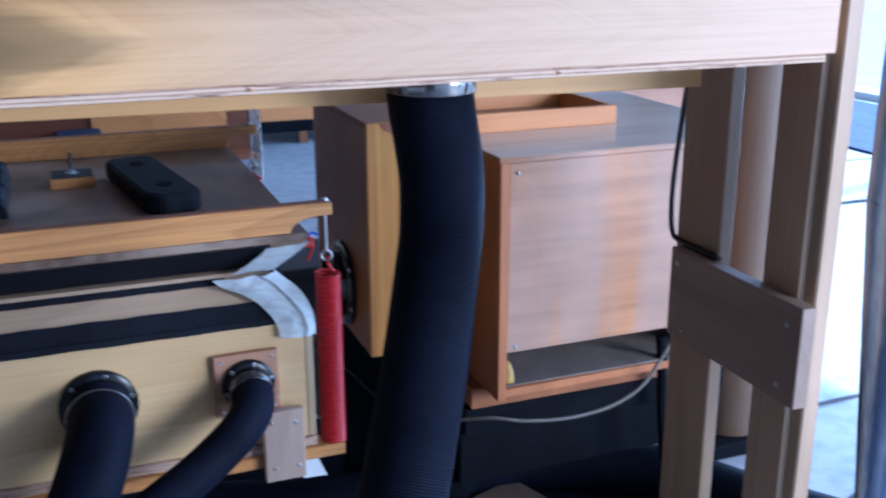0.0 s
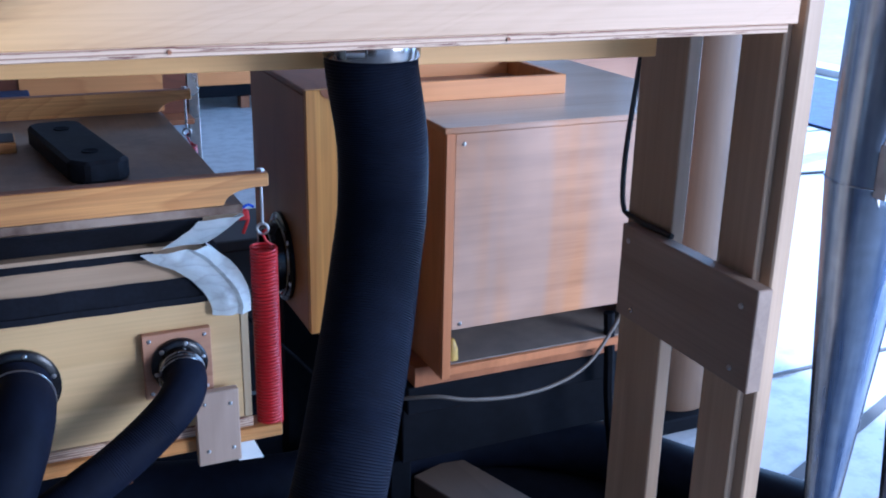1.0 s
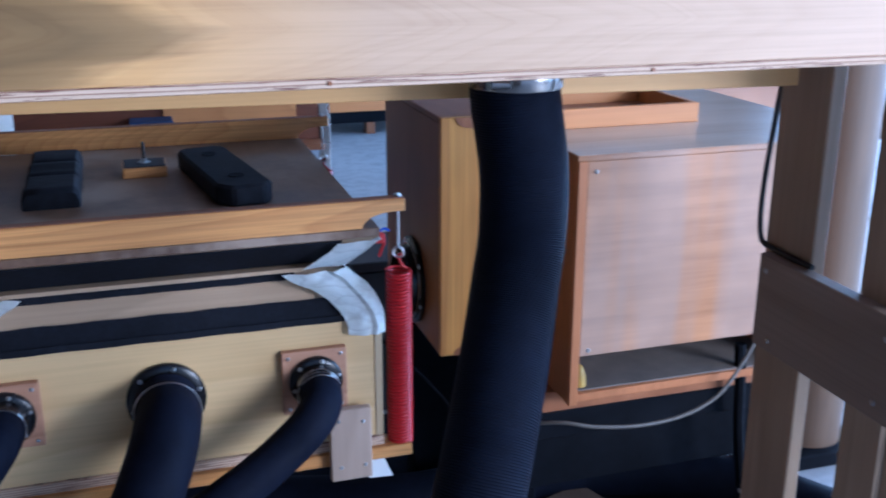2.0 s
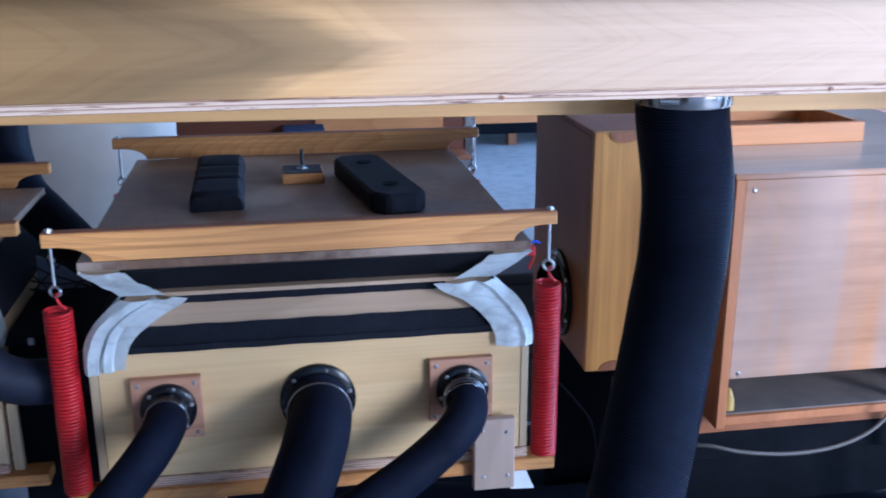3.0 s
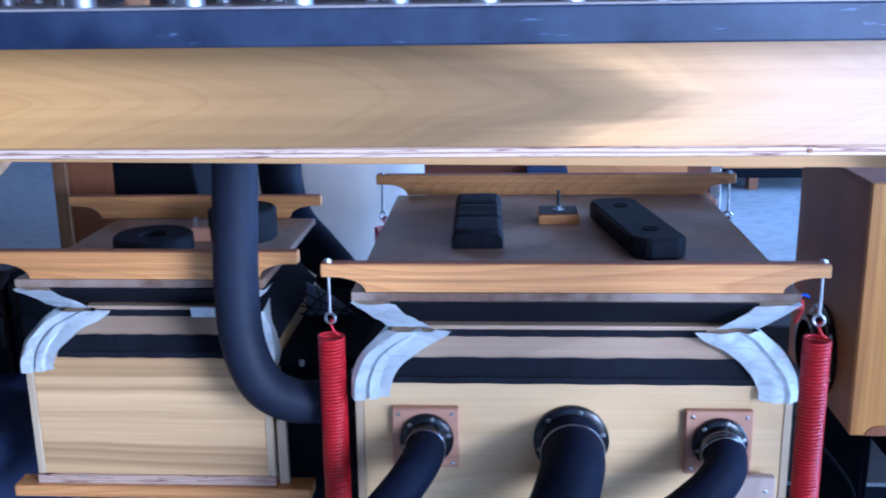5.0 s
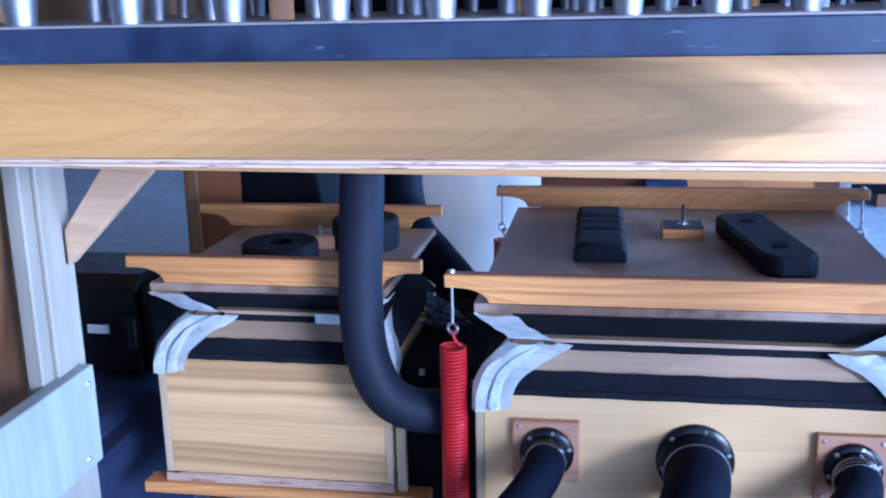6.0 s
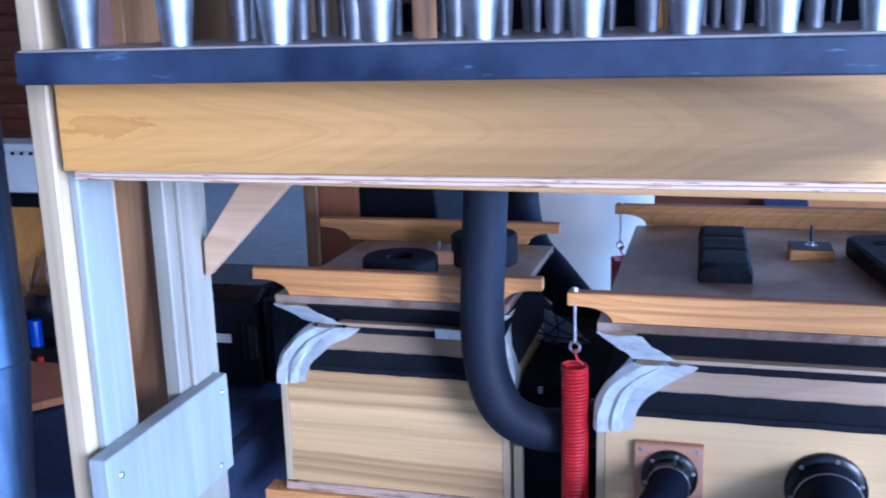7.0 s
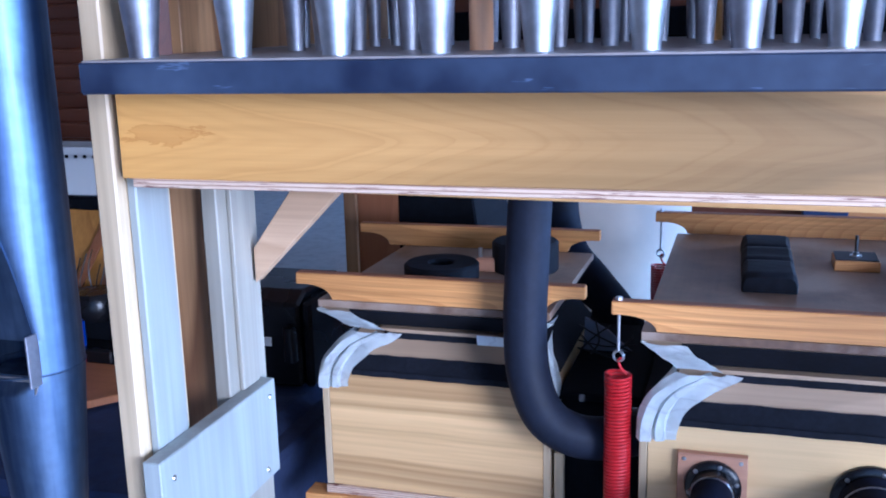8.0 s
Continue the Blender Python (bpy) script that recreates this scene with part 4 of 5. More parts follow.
def regulator(x0, x1, y0, y1, z_base, z_box, z_hinge, z_plate, z_bar, bar_x, rear_x, tilt, panel, label):
    reg = thing("pressure_regulator", ((x0 + x1) / 2, (y0 + y1) / 2, z_base), label, "organ bellows", "pressure regulators")
    part("body", box(x0 + 0.006, x1 - 0.006, y0 + 0.012, y1, z_base + 0.019, z_box, 0.001), RESBOX, reg)
    part("front_panel", box(x0 + 0.012, x1 - 0.012, y0, y0 + 0.0115, z_base + 0.035, z_box, 0.001), panel, reg)
    part("plywood_bottom", box(x0, x1, y0 - 0.004, y1 + 0.004, z_base + 0.0195, z_base + 0.0345, 0.0006), PLY, reg, "plywood bottom with striped edge")
    for s in (x0, x1 - 0.0115):
        part("corner_strip", box(s, s + 0.0115, y0 - 0.001, y0 + 0.0115, z_base + 0.035, z_box, 0.001), POST, reg)
    d = 0.050
    part("lower_rib", rib_ring(x0 + 0.002, x1 - 0.002, y0 + 0.002, y1, z_box + 0.002, z_hinge - 0.006, 0.0, d, 0.006), RIB, reg)
    part("upper_rib", rib_ring(x0 + 0.002, x1 - 0.002, y0 + 0.002, y1, z_hinge + 0.006, z_plate - 0.0128, d, 0.0, 0.006), RIB, reg)
    # black tape along the three hinges of the front
    xa, xb = x0 + 0.055, x1 - 0.055
    h = (z_hinge - 0.006) - z_box
    n = Vector((0, -h, d)).normalized() * 0.0016
    up = Vector((0, d, h))
    wave = [xa + (xb - xa) * i / 24 for i in range(25)]
    part("hinge_tape", strip([(x, y0 + 0.001 - 0.0006 * math.sin(i), z_box + 0.0035 + 0.0006 * math.sin(i * 1.7)) for i, x in enumerate(wave)], up * 0.39, (0, -0.0016, 0.0008)), TAPE, reg)
    part("hinge_tape", strip([(x, y0 + d - 0.0195, z_hinge - 0.0125 + 0.0004 * math.sin(i * 2.1)) for i, x in enumerate(wave) if xa + 0.045 < x < xb - 0.045], (0, 0.009, 0.0130), (0, -0.0018, 0.0012)), TAPE, reg)
    part("hinge_tape", strip([(x, y0 + d - 0.002, z_hinge + 0.0065) for x in wave], (0, -d + 0.003, z_plate - 0.0200 - z_hinge), (0, -0.0015, -0.0016)), TAPE, reg)
    part("hinge_strip", prism([(x0 + 0.092, z_hinge + 0.0030), (x0 + 0.112, z_hinge - 0.0034), (x1 - 0.112, z_hinge - 0.0034), (x1 - 0.092, z_hinge + 0.0030)], "y", y0 + d - 0.016, y0 + d + 0.004, 0.0008), RIB, reg)
    part("lower_tape_edge", strip([(x, y0 - 0.0016, z_box - 0.002 + 0.0005 * math.sin(i * 1.3)) for i, x in enumerate(wave)], (0, 0.0004, 0.0095), (0, -0.0022, 0)), TAPE, reg)
    # leather corners
    for s in (1, -1):
        xe = x0 if s > 0 else x1

        reach, flare = (0.42, 0.007) if s < 0 and x1 - x0 < 0.5 else (1.0, 0.0)

        def low(u, t, back=0.0, out=0.0):
            k = max(t, 0.0)
            return (xe + s * (u * (1 + (reach - 1) * k) - out - flare), y0 + d * k - 0.024 * k**3 - 0.004 + back - out, z_box + (z_hinge + 0.002 - z_box) * t)

        def high(u, t, back=0.0):
            return (xe + s * (u * (1 + (reach - 1) * 0.5) - flare), y0 + d * t - 0.022 * t - 0.0065 + back, z_plate - 0.0135 + (z_hinge + 0.006 - z_plate + 0.0135) * t)
        steps = (-0.33, -0.1, 0.15, 0.4, 0.62, 0.82, 1.0)
        rows = [
            [low(0.002 + d * max(t, 0), t, 0.07, 0.002) for t in steps],
            [low(0.002 + 0.052 * max(t, 0) ** 2.0, t, 0.010, 0.006) for t in steps],
        ]
        if s > 0:  # folded over once
            rows += [
                [low(0.008 + 0.016 * max(t, 0) + 0.048 * max(t, 0) ** 2.6, t, -0.003, 0.005) for t in steps],
                [low(0.021 + 0.018 * max(t, 0) + 0.058 * max(t, 0) ** 2.8, t, -0.004, 0.003) for t in steps],
                [low(0.0195 + 0.018 * max(t, 0) + 0.058 * max(t, 0) ** 2.8, t, 0.008, 0.001) for t in steps],
                [low(0.0255 + 0.018 * max(t, 0) + 0.058 * max(t, 0) ** 2.8, t, -0.002, 0.002) for t in steps],
                [low(0.036 + 0.020 * max(t, 0) + 0.060 * max(t, 0) ** 2.6, t, -0.002, 0.002) for t in steps],
                [low(0.0375 + 0.020 * max(t, 0) + 0.060 * max(t, 0) ** 2.6, t, 0.005, 0.001) for t in steps],
            ]
        else:
            rows += [
                [low(0.014 + 0.028 * max(t, 0) + 0.030 * max(t, 0) ** 2.0, t, -0.003, 0.004) for t in steps],
                [low(0.0195 + 0.030 * max(t, 0) + 0.030 * max(t, 0) ** 2.0, t, 0.0005, 0.003) for t in steps],
                [low(0.034 + 0.044 * max(t, 0) + 0.032 * max(t, 0) ** 2.0, t, -0.003, 0.003) for t in steps],
            ]
        rows.append([low(0.053 + 0.044 * max(t, 0) + 0.044 * min(1.0, max(t, 0) / 0.86) ** 2.4, max(t, -0.28), 0, 0.001) for t in steps])
        part("leather_gusset", gusset(rows), LEATHER, reg, "soft white leather", True)
        part("leather_gusset", gusset([
            [high(0.002 + d * t, t, 0.05) for t in (0.0, 0.4, 1.0)],
            [high(0.001 + d * t * 0.92, t, 0.004) for t in (0.0, 0.4, 1.0)],
            [high(0.034 + 0.050 * t**1.5, t) for t in (0.0, 0.4, 1.0)],
            [high(0.063 + 0.048 * t**1.3, t, -0.001) for t in (0.0, 0.4, 1.0)],
        ]), LEATHER, reg, "soft white leather", True)
    # black cloth over the folds of the two sides
    for s, xe in ((1, x0), (-1, x1)):
        for za, zb, ia, ib in ((z_box + 0.004, z_hinge - 0.006, -0.001, d - 0.002), (z_hinge + 0.006, z_plate - 0.014, d - 0.002, -0.001)):
            out = [(xe + s * ia, za), (xe + s * ib, zb), (xe + s * (ib - 0.002), zb), (xe + s * (ia - 0.002), za)]
            part("side_cloth", prism(out, "y", y0 + 0.07, y1 - 0.03), TAPE, reg)
    lid = box(x0, x1, y0, y1, z_plate - 0.0125, z_plate, 0.001)
    for v in lid.verts:
        v.co.z += tilt * (v.co.y - y0) / (y1 - y0)
    part("top_plate", lid, TOPPLATE, reg, "dusty dark plywood lid")
    for y, up_by, (b0, b1) in ((y0 - 0.001, 0.0, bar_x), (y1 - 0.002, tilt, rear_x)):
        part("spring_bar", arched_bar(b0, b1, y, y + 0.0195, z_plate + 0.0005 + up_by, z_bar - 0.0185 + up_by, z_bar + up_by, 0.062), OAK, reg, "oak bar with arched ends")
        part("top_edge", box(b0 + 0.001, b1 - 0.001, y + 0.001, y + 0.0185, z_bar + up_by + 0.0002, z_bar + up_by + 0.0012, 0), BROWN, reg, "dark dusty top edge")
        part("base_bar", box(b0, b1 + 0.004, y - 0.012, y + 0.03, z_base, z_base + 0.019, 0.0015), OAK, reg)
    for x in (x0 + 0.10, x1 - 0.19):
        for y in (y0 + 0.34, y1 - 0.08):
            part("leg", box(x, x + 0.045, y, y + 0.045, 0.0, z_base + 0.019), BROWN, reg)
    return reg


big = regulator(0.684, 1.302, 0.552, 1.215, 0.3485, 0.5755, 0.6445, 0.7070, 0.7475, (0.6425, 1.3390), (0.641, 1.3595), 0.0, RESBOX, "square poplar bellows regulator with black taped folds and white leather corners")
small = regulator(0.150, 0.536, 0.655, 1.09, 0.3335, 0.5710, 0.6380, 0.6940, 0.7370, (0.113, 0.5895), (0.055, 0.548), -0.006, STRIPED, "smaller striped poplar bellows regulator with white leather corners")
part("side_strip", box(0.5405, 0.5560, 0.6615, 0.6720, 0.3525, 0.4620, 0.001), POST, small, "pale wooden strip")
part("leather_patch", prism([(0.4125, 0.6255), (0.4720, 0.6250), (0.4735, 0.6410), (0.4110, 0.6415)], "y", 0.6810, 0.6828, 0.0004), LEATHER, small, "white leather patch")


def spring_set(parent, x, y, z_bar, z_top, z_low):
    rod = part("eye_bolt", cyl((x, y, z_top + 0.033), (x, y, z_bar + 0.006), 0.0022, None, 10), STEEL, parent, "zinc-plated eye bolt", True)
    part("eye", ring((x, y, z_top + 0.026), (0.3, 1, 0), 0.0075, 0.0022), STEEL, rod, "", True)
    part("nut", cyl((x, y, z_bar + 0.0005), (x, y, z_bar + 0.005), 0.0055, None, 6), STEEL, rod)
    coil = part("coil_spring", helix((x, y, z_top), (x, y, z_low), 0.0175, 52, 0.0023), RED, parent, "red enamelled coil spring", True)
    part("hook", sweep([(x + 0.012, y, z_top), (x + 0.004, y, z_top + 0.008), (x, y, z_top + 0.02), (x + 0.004, y - 0.003, z_top + 0.024)], 0.002, 0.004, 8), RED, coil, "", True)


for x, x_rear in ((0.652, 0.652), (1.3305, 1.348)):
    spring_set(big, x, 0.5608, 0.7475, 0.640, 0.364)
    spring_set(big, x_rear, 1.222, 0.7475, 0.637, 0.3685)

# flanges and hoses at the front of the large regulator
FY = 0.552


def flange(parent, x, z, r, bolts, y=FY, mat=BLACK):
    f = part("hose_flange", revolve([(r * 0.55, 0), (r, 0), (r, 0.005), (r * 0.93, 0.008), (r * 0.76, 0.009), (r * 0.74, 0.03), (r * 0.55, 0.03)], 32, (x, y - 0.0005, z), (0, -1, 0)), mat, parent, "glossy black hose flange", True)
    for i in range(bolts):
        a = math.tau * (i + 0.25) / bolts
        part("screw", dome((x + r * 0.86 * math.cos(a), y - 0.0085, z + r * 0.86 * math.sin(a)), (0, -1, 0), 0.0036), STEEL, f)
    return f


for xa, xb, za, zb, xf, zf in ((0.7385, 0.8330, 0.447, 0.539, 0.7875, 0.493), (1.1530, 1.2460, 0.442, 0.538, 1.2005, 0.491)):
    pad = part("flange_pad", box(xa, xb, FY - 0.0125, FY - 0.0005, za, zb, 0.001), PINK, big, "pinkish cedar pad")
    for x, z in ((xa + 0.009, zb - 0.009), (xb - 0.009, zb - 0.009), (xb - 0.009, za + 0.008), (xa + 0.009, za + 0.008)):
        part("screw", dome((x, FY - 0.0125, z), (0, -1, 0), 0.0032), STEEL, pad)
    flange(big, xf, zf, 0.0385, 6, FY - 0.0125)
flange(big, 0.9935, 0.487, 0.054, 6)
bracket = part("foot_bracket", box(1.2155, 1.2765, 0.520, 0.5345, 0.333, 0.447, 0.0015), GREYWOOD, big, "weathered wooden bracket")
for x, z in ((1.228, 0.430), (1.264, 0.426), (1.230, 0.355), (1.266, 0.355)):
    part("screw", dome((x, 0.520, z), (0, -1, 0), 0.003), STEEL, bracket)
part("white_pad", prism([(1.277, 0.3480), (1.300, 0.3480), (1.316, 0.310), (1.279, 0.312)], "y", 0.552, 0.555), WHITE, big, "white pad under the base bar")


def hose(name, pts, r, label, mat=RUBBER, pitch=0.0016, rib=0.0006, seg=24, ends=()):
    h = thing(name, (pts[-1][0], pts[-1][1], min(p[2] for p in pts) - (r if not callable(r) else 0.05)), label, "hose", "flexible wind hoses")
    part("tube", sweep(pts, r, pitch, seg, rib), mat, h, "", True)
    return h


hl = hose("wind_hose", [(0.7875, 0.535, 0.493), (0.786, 0.49, 0.490), (0.773, 0.455, 0.478), (0.747, 0.435, 0.450), (0.704, 0.415, 0.405), (0.652, 0.402, 0.345), (0.60, 0.43, 0.23), (0.56, 0.46, 0.14), (0.50, 0.52, 0.03)], 0.0275, "slim black ribbed wind hose curving down from the regulator", FOAMHOSE)
part("wire_clip", ring((0.787, 0.508, 0.4925), (0, -1, -0.05), 0.0285, 0.0012, 24, 6), STEEL, hl, "", True)
hm = hose("wind_hose", [(0.9935, 0.54, 0.487), (0.992, 0.485, 0.483), (0.982, 0.445, 0.465), (0.962, 0.405, 0.43), (0.938, 0.378, 0.385), (0.903, 0.357, 0.30), (0.89, 0.40, 0.18), (0.88, 0.45, 0.046)], 0.0435, "thick black ribbed wind hose curving down from the regulator", FOAMHOSE)
part("wire_clip", ring((0.993, 0.508, 0.487), (0, -1, -0.05), 0.0445, 0.0013, 28, 6), STEEL, hm, "", True)
hr = hose("wind_hose", [(1.2005, 0.535, 0.491), (1.200, 0.492, 0.486), (1.186, 0.465, 0.472), (1.155, 0.45, 0.448), (1.105, 0.432, 0.418), (1.045, 0.417, 0.388), (0.987, 0.42, 0.349), (0.96, 0.45, 0.29), (0.95, 0.5, 0.16), (0.97, 0.56, 0.03)], 0.0285, "slim black ribbed wind hose with wire clip", FOAMHOSE)
for k in range(3):
    part("wire_clip", ring((1.200 - 0.002 * k, 0.512 - 0.006 * k, 0.491), (0.1 * (k - 1), -1, -0.1 * k), 0.0295, 0.0011, 24, 6), STEEL, hr, "", True)

# weights on the lid
def long_weight(at, angle):
    """A cast bar with chamfered corners and two shallow holes."""
    w = thing("iron_weight", at, "long black-painted cast iron weight with two holes, on the regulator lid", "weight", "weights on the regulator lid")
    m = Matrix.Translation(at) @ Matrix.Rotation(radians(angle), 4, "Z")
    a, b, c = 0.155, 0.043, 0.016
    out = [(a, -b + c), (a, b - c), (a - c, b), (-a + c * 1.6, b), (-a, b - c * 1.3), (-a, -b + c), (-a + c, -b), (a - c, -b)]
    part("bar", turned(prism(out, "z", 0, 0.034, 0.005), m), LEAD, w)
    for s in (-1, 1):
        part("hole_cup", turned(revolve([(0.012, 0.0), (0.0125, 0.0022), (0.008, 0.0016), (0.0, 0.0008)], 16, (s * 0.087, 0, 0.0336)), m), MATTE, w)
    return w


def lumpy_weight(at, angle):
    """A rough cast bar: uneven top with shallow cross grooves, sloping flanks."""
    w = thing("iron_weight", at, "rough black cast iron bar with cross grooves on the regulator lid", "weight", "weights on the regulator lid")
    m = Matrix.Translation(at) @ Matrix.Rotation(radians(angle), 4, "Z")
    bm = bmesh.new()
    rows = []
    for i in range(41):
        x = -0.155 + 0.31 * i / 40
        end = min(1.0, (0.157 - abs(x)) / 0.012)
        dip = 0.008 * max(math.exp(-((x + 0.045) / 0.006) ** 2), math.exp(-((x - 0.055) / 0.006) ** 2))
        top = (0.030 - dip + 0.003 * noise.noise(Vector((x * 22, 1, 4)))) * (0.72 + 0.28 * end)
        half = 0.042 - 0.003 * (1 - end) + 0.0025 * noise.noise(Vector((x * 18, 7, 2)))
        ring_ = [(half, 0.0), (half, 0.012), (half * 0.93, top * 0.82), (half * 0.80, top), (half * 0.3, top * 1.02), (-half * 0.3, top * 1.02), (-half * 0.80, top), (-half * 0.93, top * 0.82), (-half, 0.012), (-half, 0.0)]
        rows.append([bm.verts.new((x, v, h)) for v, h in ring_])
    for a, b in zip(rows, rows[1:]):
        for k in range(10):
            bm.faces.new((a[k], a[(k + 1) % 10], b[(k + 1) % 10], b[k]))
    bm.faces.new(rows[0])
    bm.faces.new(rows[-1][::-1])
    bmesh.ops.recalc_face_normals(bm, faces=bm.faces)
    part("bar", turned(bm, m), LEAD, w, "", True)
    return w


long_weight((1.116, 0.872, 0.7070), 99)
lumpy_weight((0.853, 0.945, 0.7070), 91)
blk = thing("lid_block", (0.996, 0.99, 0.7070), "small oak block with dark plate and threaded rod", "block")
part("block", box(0.960, 1.032, 0.955, 1.025, 0.7070, 0.7245, 0.0015), OAK, blk)
part("plate", box(0.962, 1.030, 0.958, 1.023, 0.7250, 0.7265, 0.0005), DARKGREY, blk, "thin dark plate")
part("washer", cyl((0.996, 0.99, 0.7267), (0.996, 0.99, 0.7285), 0.010, None, 16), STEEL, blk)
part("nut", cyl((0.996, 0.99, 0.7287), (0.996, 0.99, 0.7335), 0.0055, None, 6), STEEL, blk)
part("threaded_rod", cyl((0.996, 0.99, 0.7337), (0.996, 0.99, 0.762), 0.003, None, 10), WIRE, blk)

# rolls on the small regulator
def tape_roll(at, r, high, inner):
    t = thing("tape_roll", at, "thick black round weight ring lying on the smaller regulator", "weight ring", "round weights on the smaller regulator")
    part("ring_body", revolve([(inner, 0.001), (r - 0.003, 0), (r, 0.003), (r, high - 0.004), (r - 0.004, high), (inner + 0.003, high), (inner, high - 0.003), (inner, 0.001)], 36, at), LEAD, t, "", True)
    part("core", revolve([(0, 0), (inner * 0.96, 0), (inner * 0.96, high * 0.6), (0, high * 0.6)], 28, at), MATTE, t)
    return t


tape_roll((0.308, 0.835, 0.6916), 0.066, 0.030, 0.022)
tape_roll((0.437, 0.93, 0.6903), 0.060, 0.055, 0.02)
clampy = thing("copper_clamp", (0.372, 0.90, 0.6908), "small copper-coloured clamp between the weights", "clamp")
part("jaw", box(0.352, 0.392, 0.895, 0.915, 0.6908, 0.7160, 0.003), PINK, clampy)
part("screw", cyl((0.36, 0.905, 0.7165), (0.36, 0.905, 0.733), 0.004, None, 10), STEEL, clampy)

# ---- the large hose under the chest and the curved one ----
hb = hose("wind_hose", [(1.3335, 0.125, 0.986), (1.3335, 0.125, 0.955), (1.3435, 0.124, 0.885), (1.341, 0.118, 0.82), (1.326, 0.098, 0.765), (1.305, 0.066, 0.71), (1.280, 0.030, 0.655), (1.254, 0.0, 0.59), (1.228, -0.014, 0.50), (1.212, 0.0, 0.38), (1.225, 0.08, 0.24), (1.27, 0.25, 0.11), (1.34, 0.46, 0.056)], 0.0432, "large black ribbed wind hose hanging from the windchest", RUBBER, 0.00125, 0.0009, 36)
cl = part("hose_clamp", revolve([(0.0440, -0.0085), (0.0446, -0.0095), (0.0454, -0.0075), (0.0454, 0.0075), (0.0446, 0.0095), (0.0440, 0.0085)], 48, (1.3335, 0.125, 0.9755)), CHROME, hb, "bright steel band clamp", True)
part("clamp_screw", cyl((1.294, 0.083, 0.9755), (1.310, 0.0775, 0.9755), 0.0042, None, 10), STEEL, cl)
hc = hose("wind_hose", [(0.514, 0.62, 0.986), (0.514, 0.62, 0.89), (0.511, 0.61, 0.79), (0.509, 0.60, 0.69), (0.516, 0.594, 0.612), (0.541, 0.590, 0.553), (0.584, 0.598, 0.524), (0.634, 0.62, 0.515), (0.684, 0.66, 0.513)], 0.0325, "charcoal ribbed hose curving into the regulator's side", CURVEHOSE, 0.0016, 0.0003)
part("hose_flange", revolve([(0.032, 0), (0.048, 0), (0.048, 0.005), (0.037, 0.008), (0.036, 0.022), (0.032, 0.022)], 28, (0.6835, 0.66, 0.513), (-1, 0, 0)), BLACK, hc, "glossy black hose flange", True)
part("top_collar", revolve([(0.033, 0), (0.038, 0), (0.038, 0.012), (0.033, 0.012)], 28, (0.514, 0.62, 0.974)), BLACK, hc, "black collar", True)

# ---- the wooden wind trunk ----
trunk = thing("wooden_duct", (1.48, 0.87, 0.0), "tall wooden wind duct with orange pine front and brown side", "duct")
part("side", box(1.438, 1.450, 0.712, 1.05, 0.429, 0.820), BROWN, trunk, "dark brown board")
part("side", box(1.576, 1.588, 0.712, 1.05, 0.429, 0.820), BROWN, trunk)
part("top", box(1.438, 1.588, 0.712, 1.05, 0.8205, 0.8295), BROWN, trunk)
part("back", box(1.4505, 1.5755, 1.038, 1.05, 0.429, 0.820), BROWN, trunk)
part("front", box(1.438, 1.588, 0.700, 0.7115, 0.429, 0.8295, 0.001), PINE, trunk, "orange pine board")
for z, a0 in ((0.829, math.pi), (0.4295, 0.0)):
    out = [(1.487 + 0.026 * math.cos(a0 + math.pi * i / 10), z + 0.017 * math.sin(a0 + math.pi * i / 10)) for i in range(11)]
    part("half_round", prism(out, "y", 0.6975, 0.7, 0.0), BROWN, trunk)
part("prop", box(1.46, 1.56, 0.95, 1.0, 0.0, 0.4285), MATTE, trunk)
f = part("hose_flange", revolve([(0.05, 0), (0.078, 0), (0.078, 0.006), (0.06, 0.010), (0.058, 0.03), (0.05, 0.03)], 32, (1.4375, 0.86, 0.513), (-1, 0, 0)), BLACK, trunk, "black flange", True)
part("flange_rim", ring((1.430, 0.86, 0.513), (1, 0, 0), 0.066, 0.004, 32, 8), CHROME, f, "bright metal rim", True)
for i in range(6):
    a = math.tau * (i + 0.4) / 6
    part("screw", dome((1.4315, 0.86 + 0.071 * math.cos(a), 0.513 + 0.071 * math.sin(a)), (-1, 0, 0), 0.0045), STEEL, f)

# block added to keep the bright floor behind the duct dark
dk = thing("dark_block", (1.7, 1.45, 0), "low dark grey block added for the shade behind the duct", "chest")
part("body", box(1.335, 2.10, 1.36, 1.58, 0.0, 0.357, 0.004), DARKGREY, dk)
part("lid", box(1.330, 2.105, 1.355, 1.585, 0.3575, 0.382, 0.003), DARKGREY, dk)

# ---- the plywood box ----
pb = thing("plywood_box", (1.85, 0.87, 0.367), "mahogany plywood box with a screwed front panel and open slot", "wooden box")
part("side", box(1.620, 1.635, 0.592, 1.165, 0.367, 0.774, 0.001), BOXSIDE, pb, "brown side board")
part("side", prism([(2.045, 0.600), (2.061, 0.598), (2.140, 0.87), (2.140, 1.165), (2.124, 1.165), (2.124, 0.87)], "z", 0.367, 0.774, 0.001), BOXSIDE, pb)
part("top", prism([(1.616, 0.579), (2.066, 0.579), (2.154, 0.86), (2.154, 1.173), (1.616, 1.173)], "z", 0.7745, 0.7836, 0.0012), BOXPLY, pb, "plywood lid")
part("top_face", prism([(1.618, 0.581), (2.065, 0.581), (2.152, 0.861), (2.152, 1.171), (1.618, 1.171)], "z", 0.7836, 0.7841, 0), BOXTOP, pb, "lid face, lightened for the strong daylight on it")
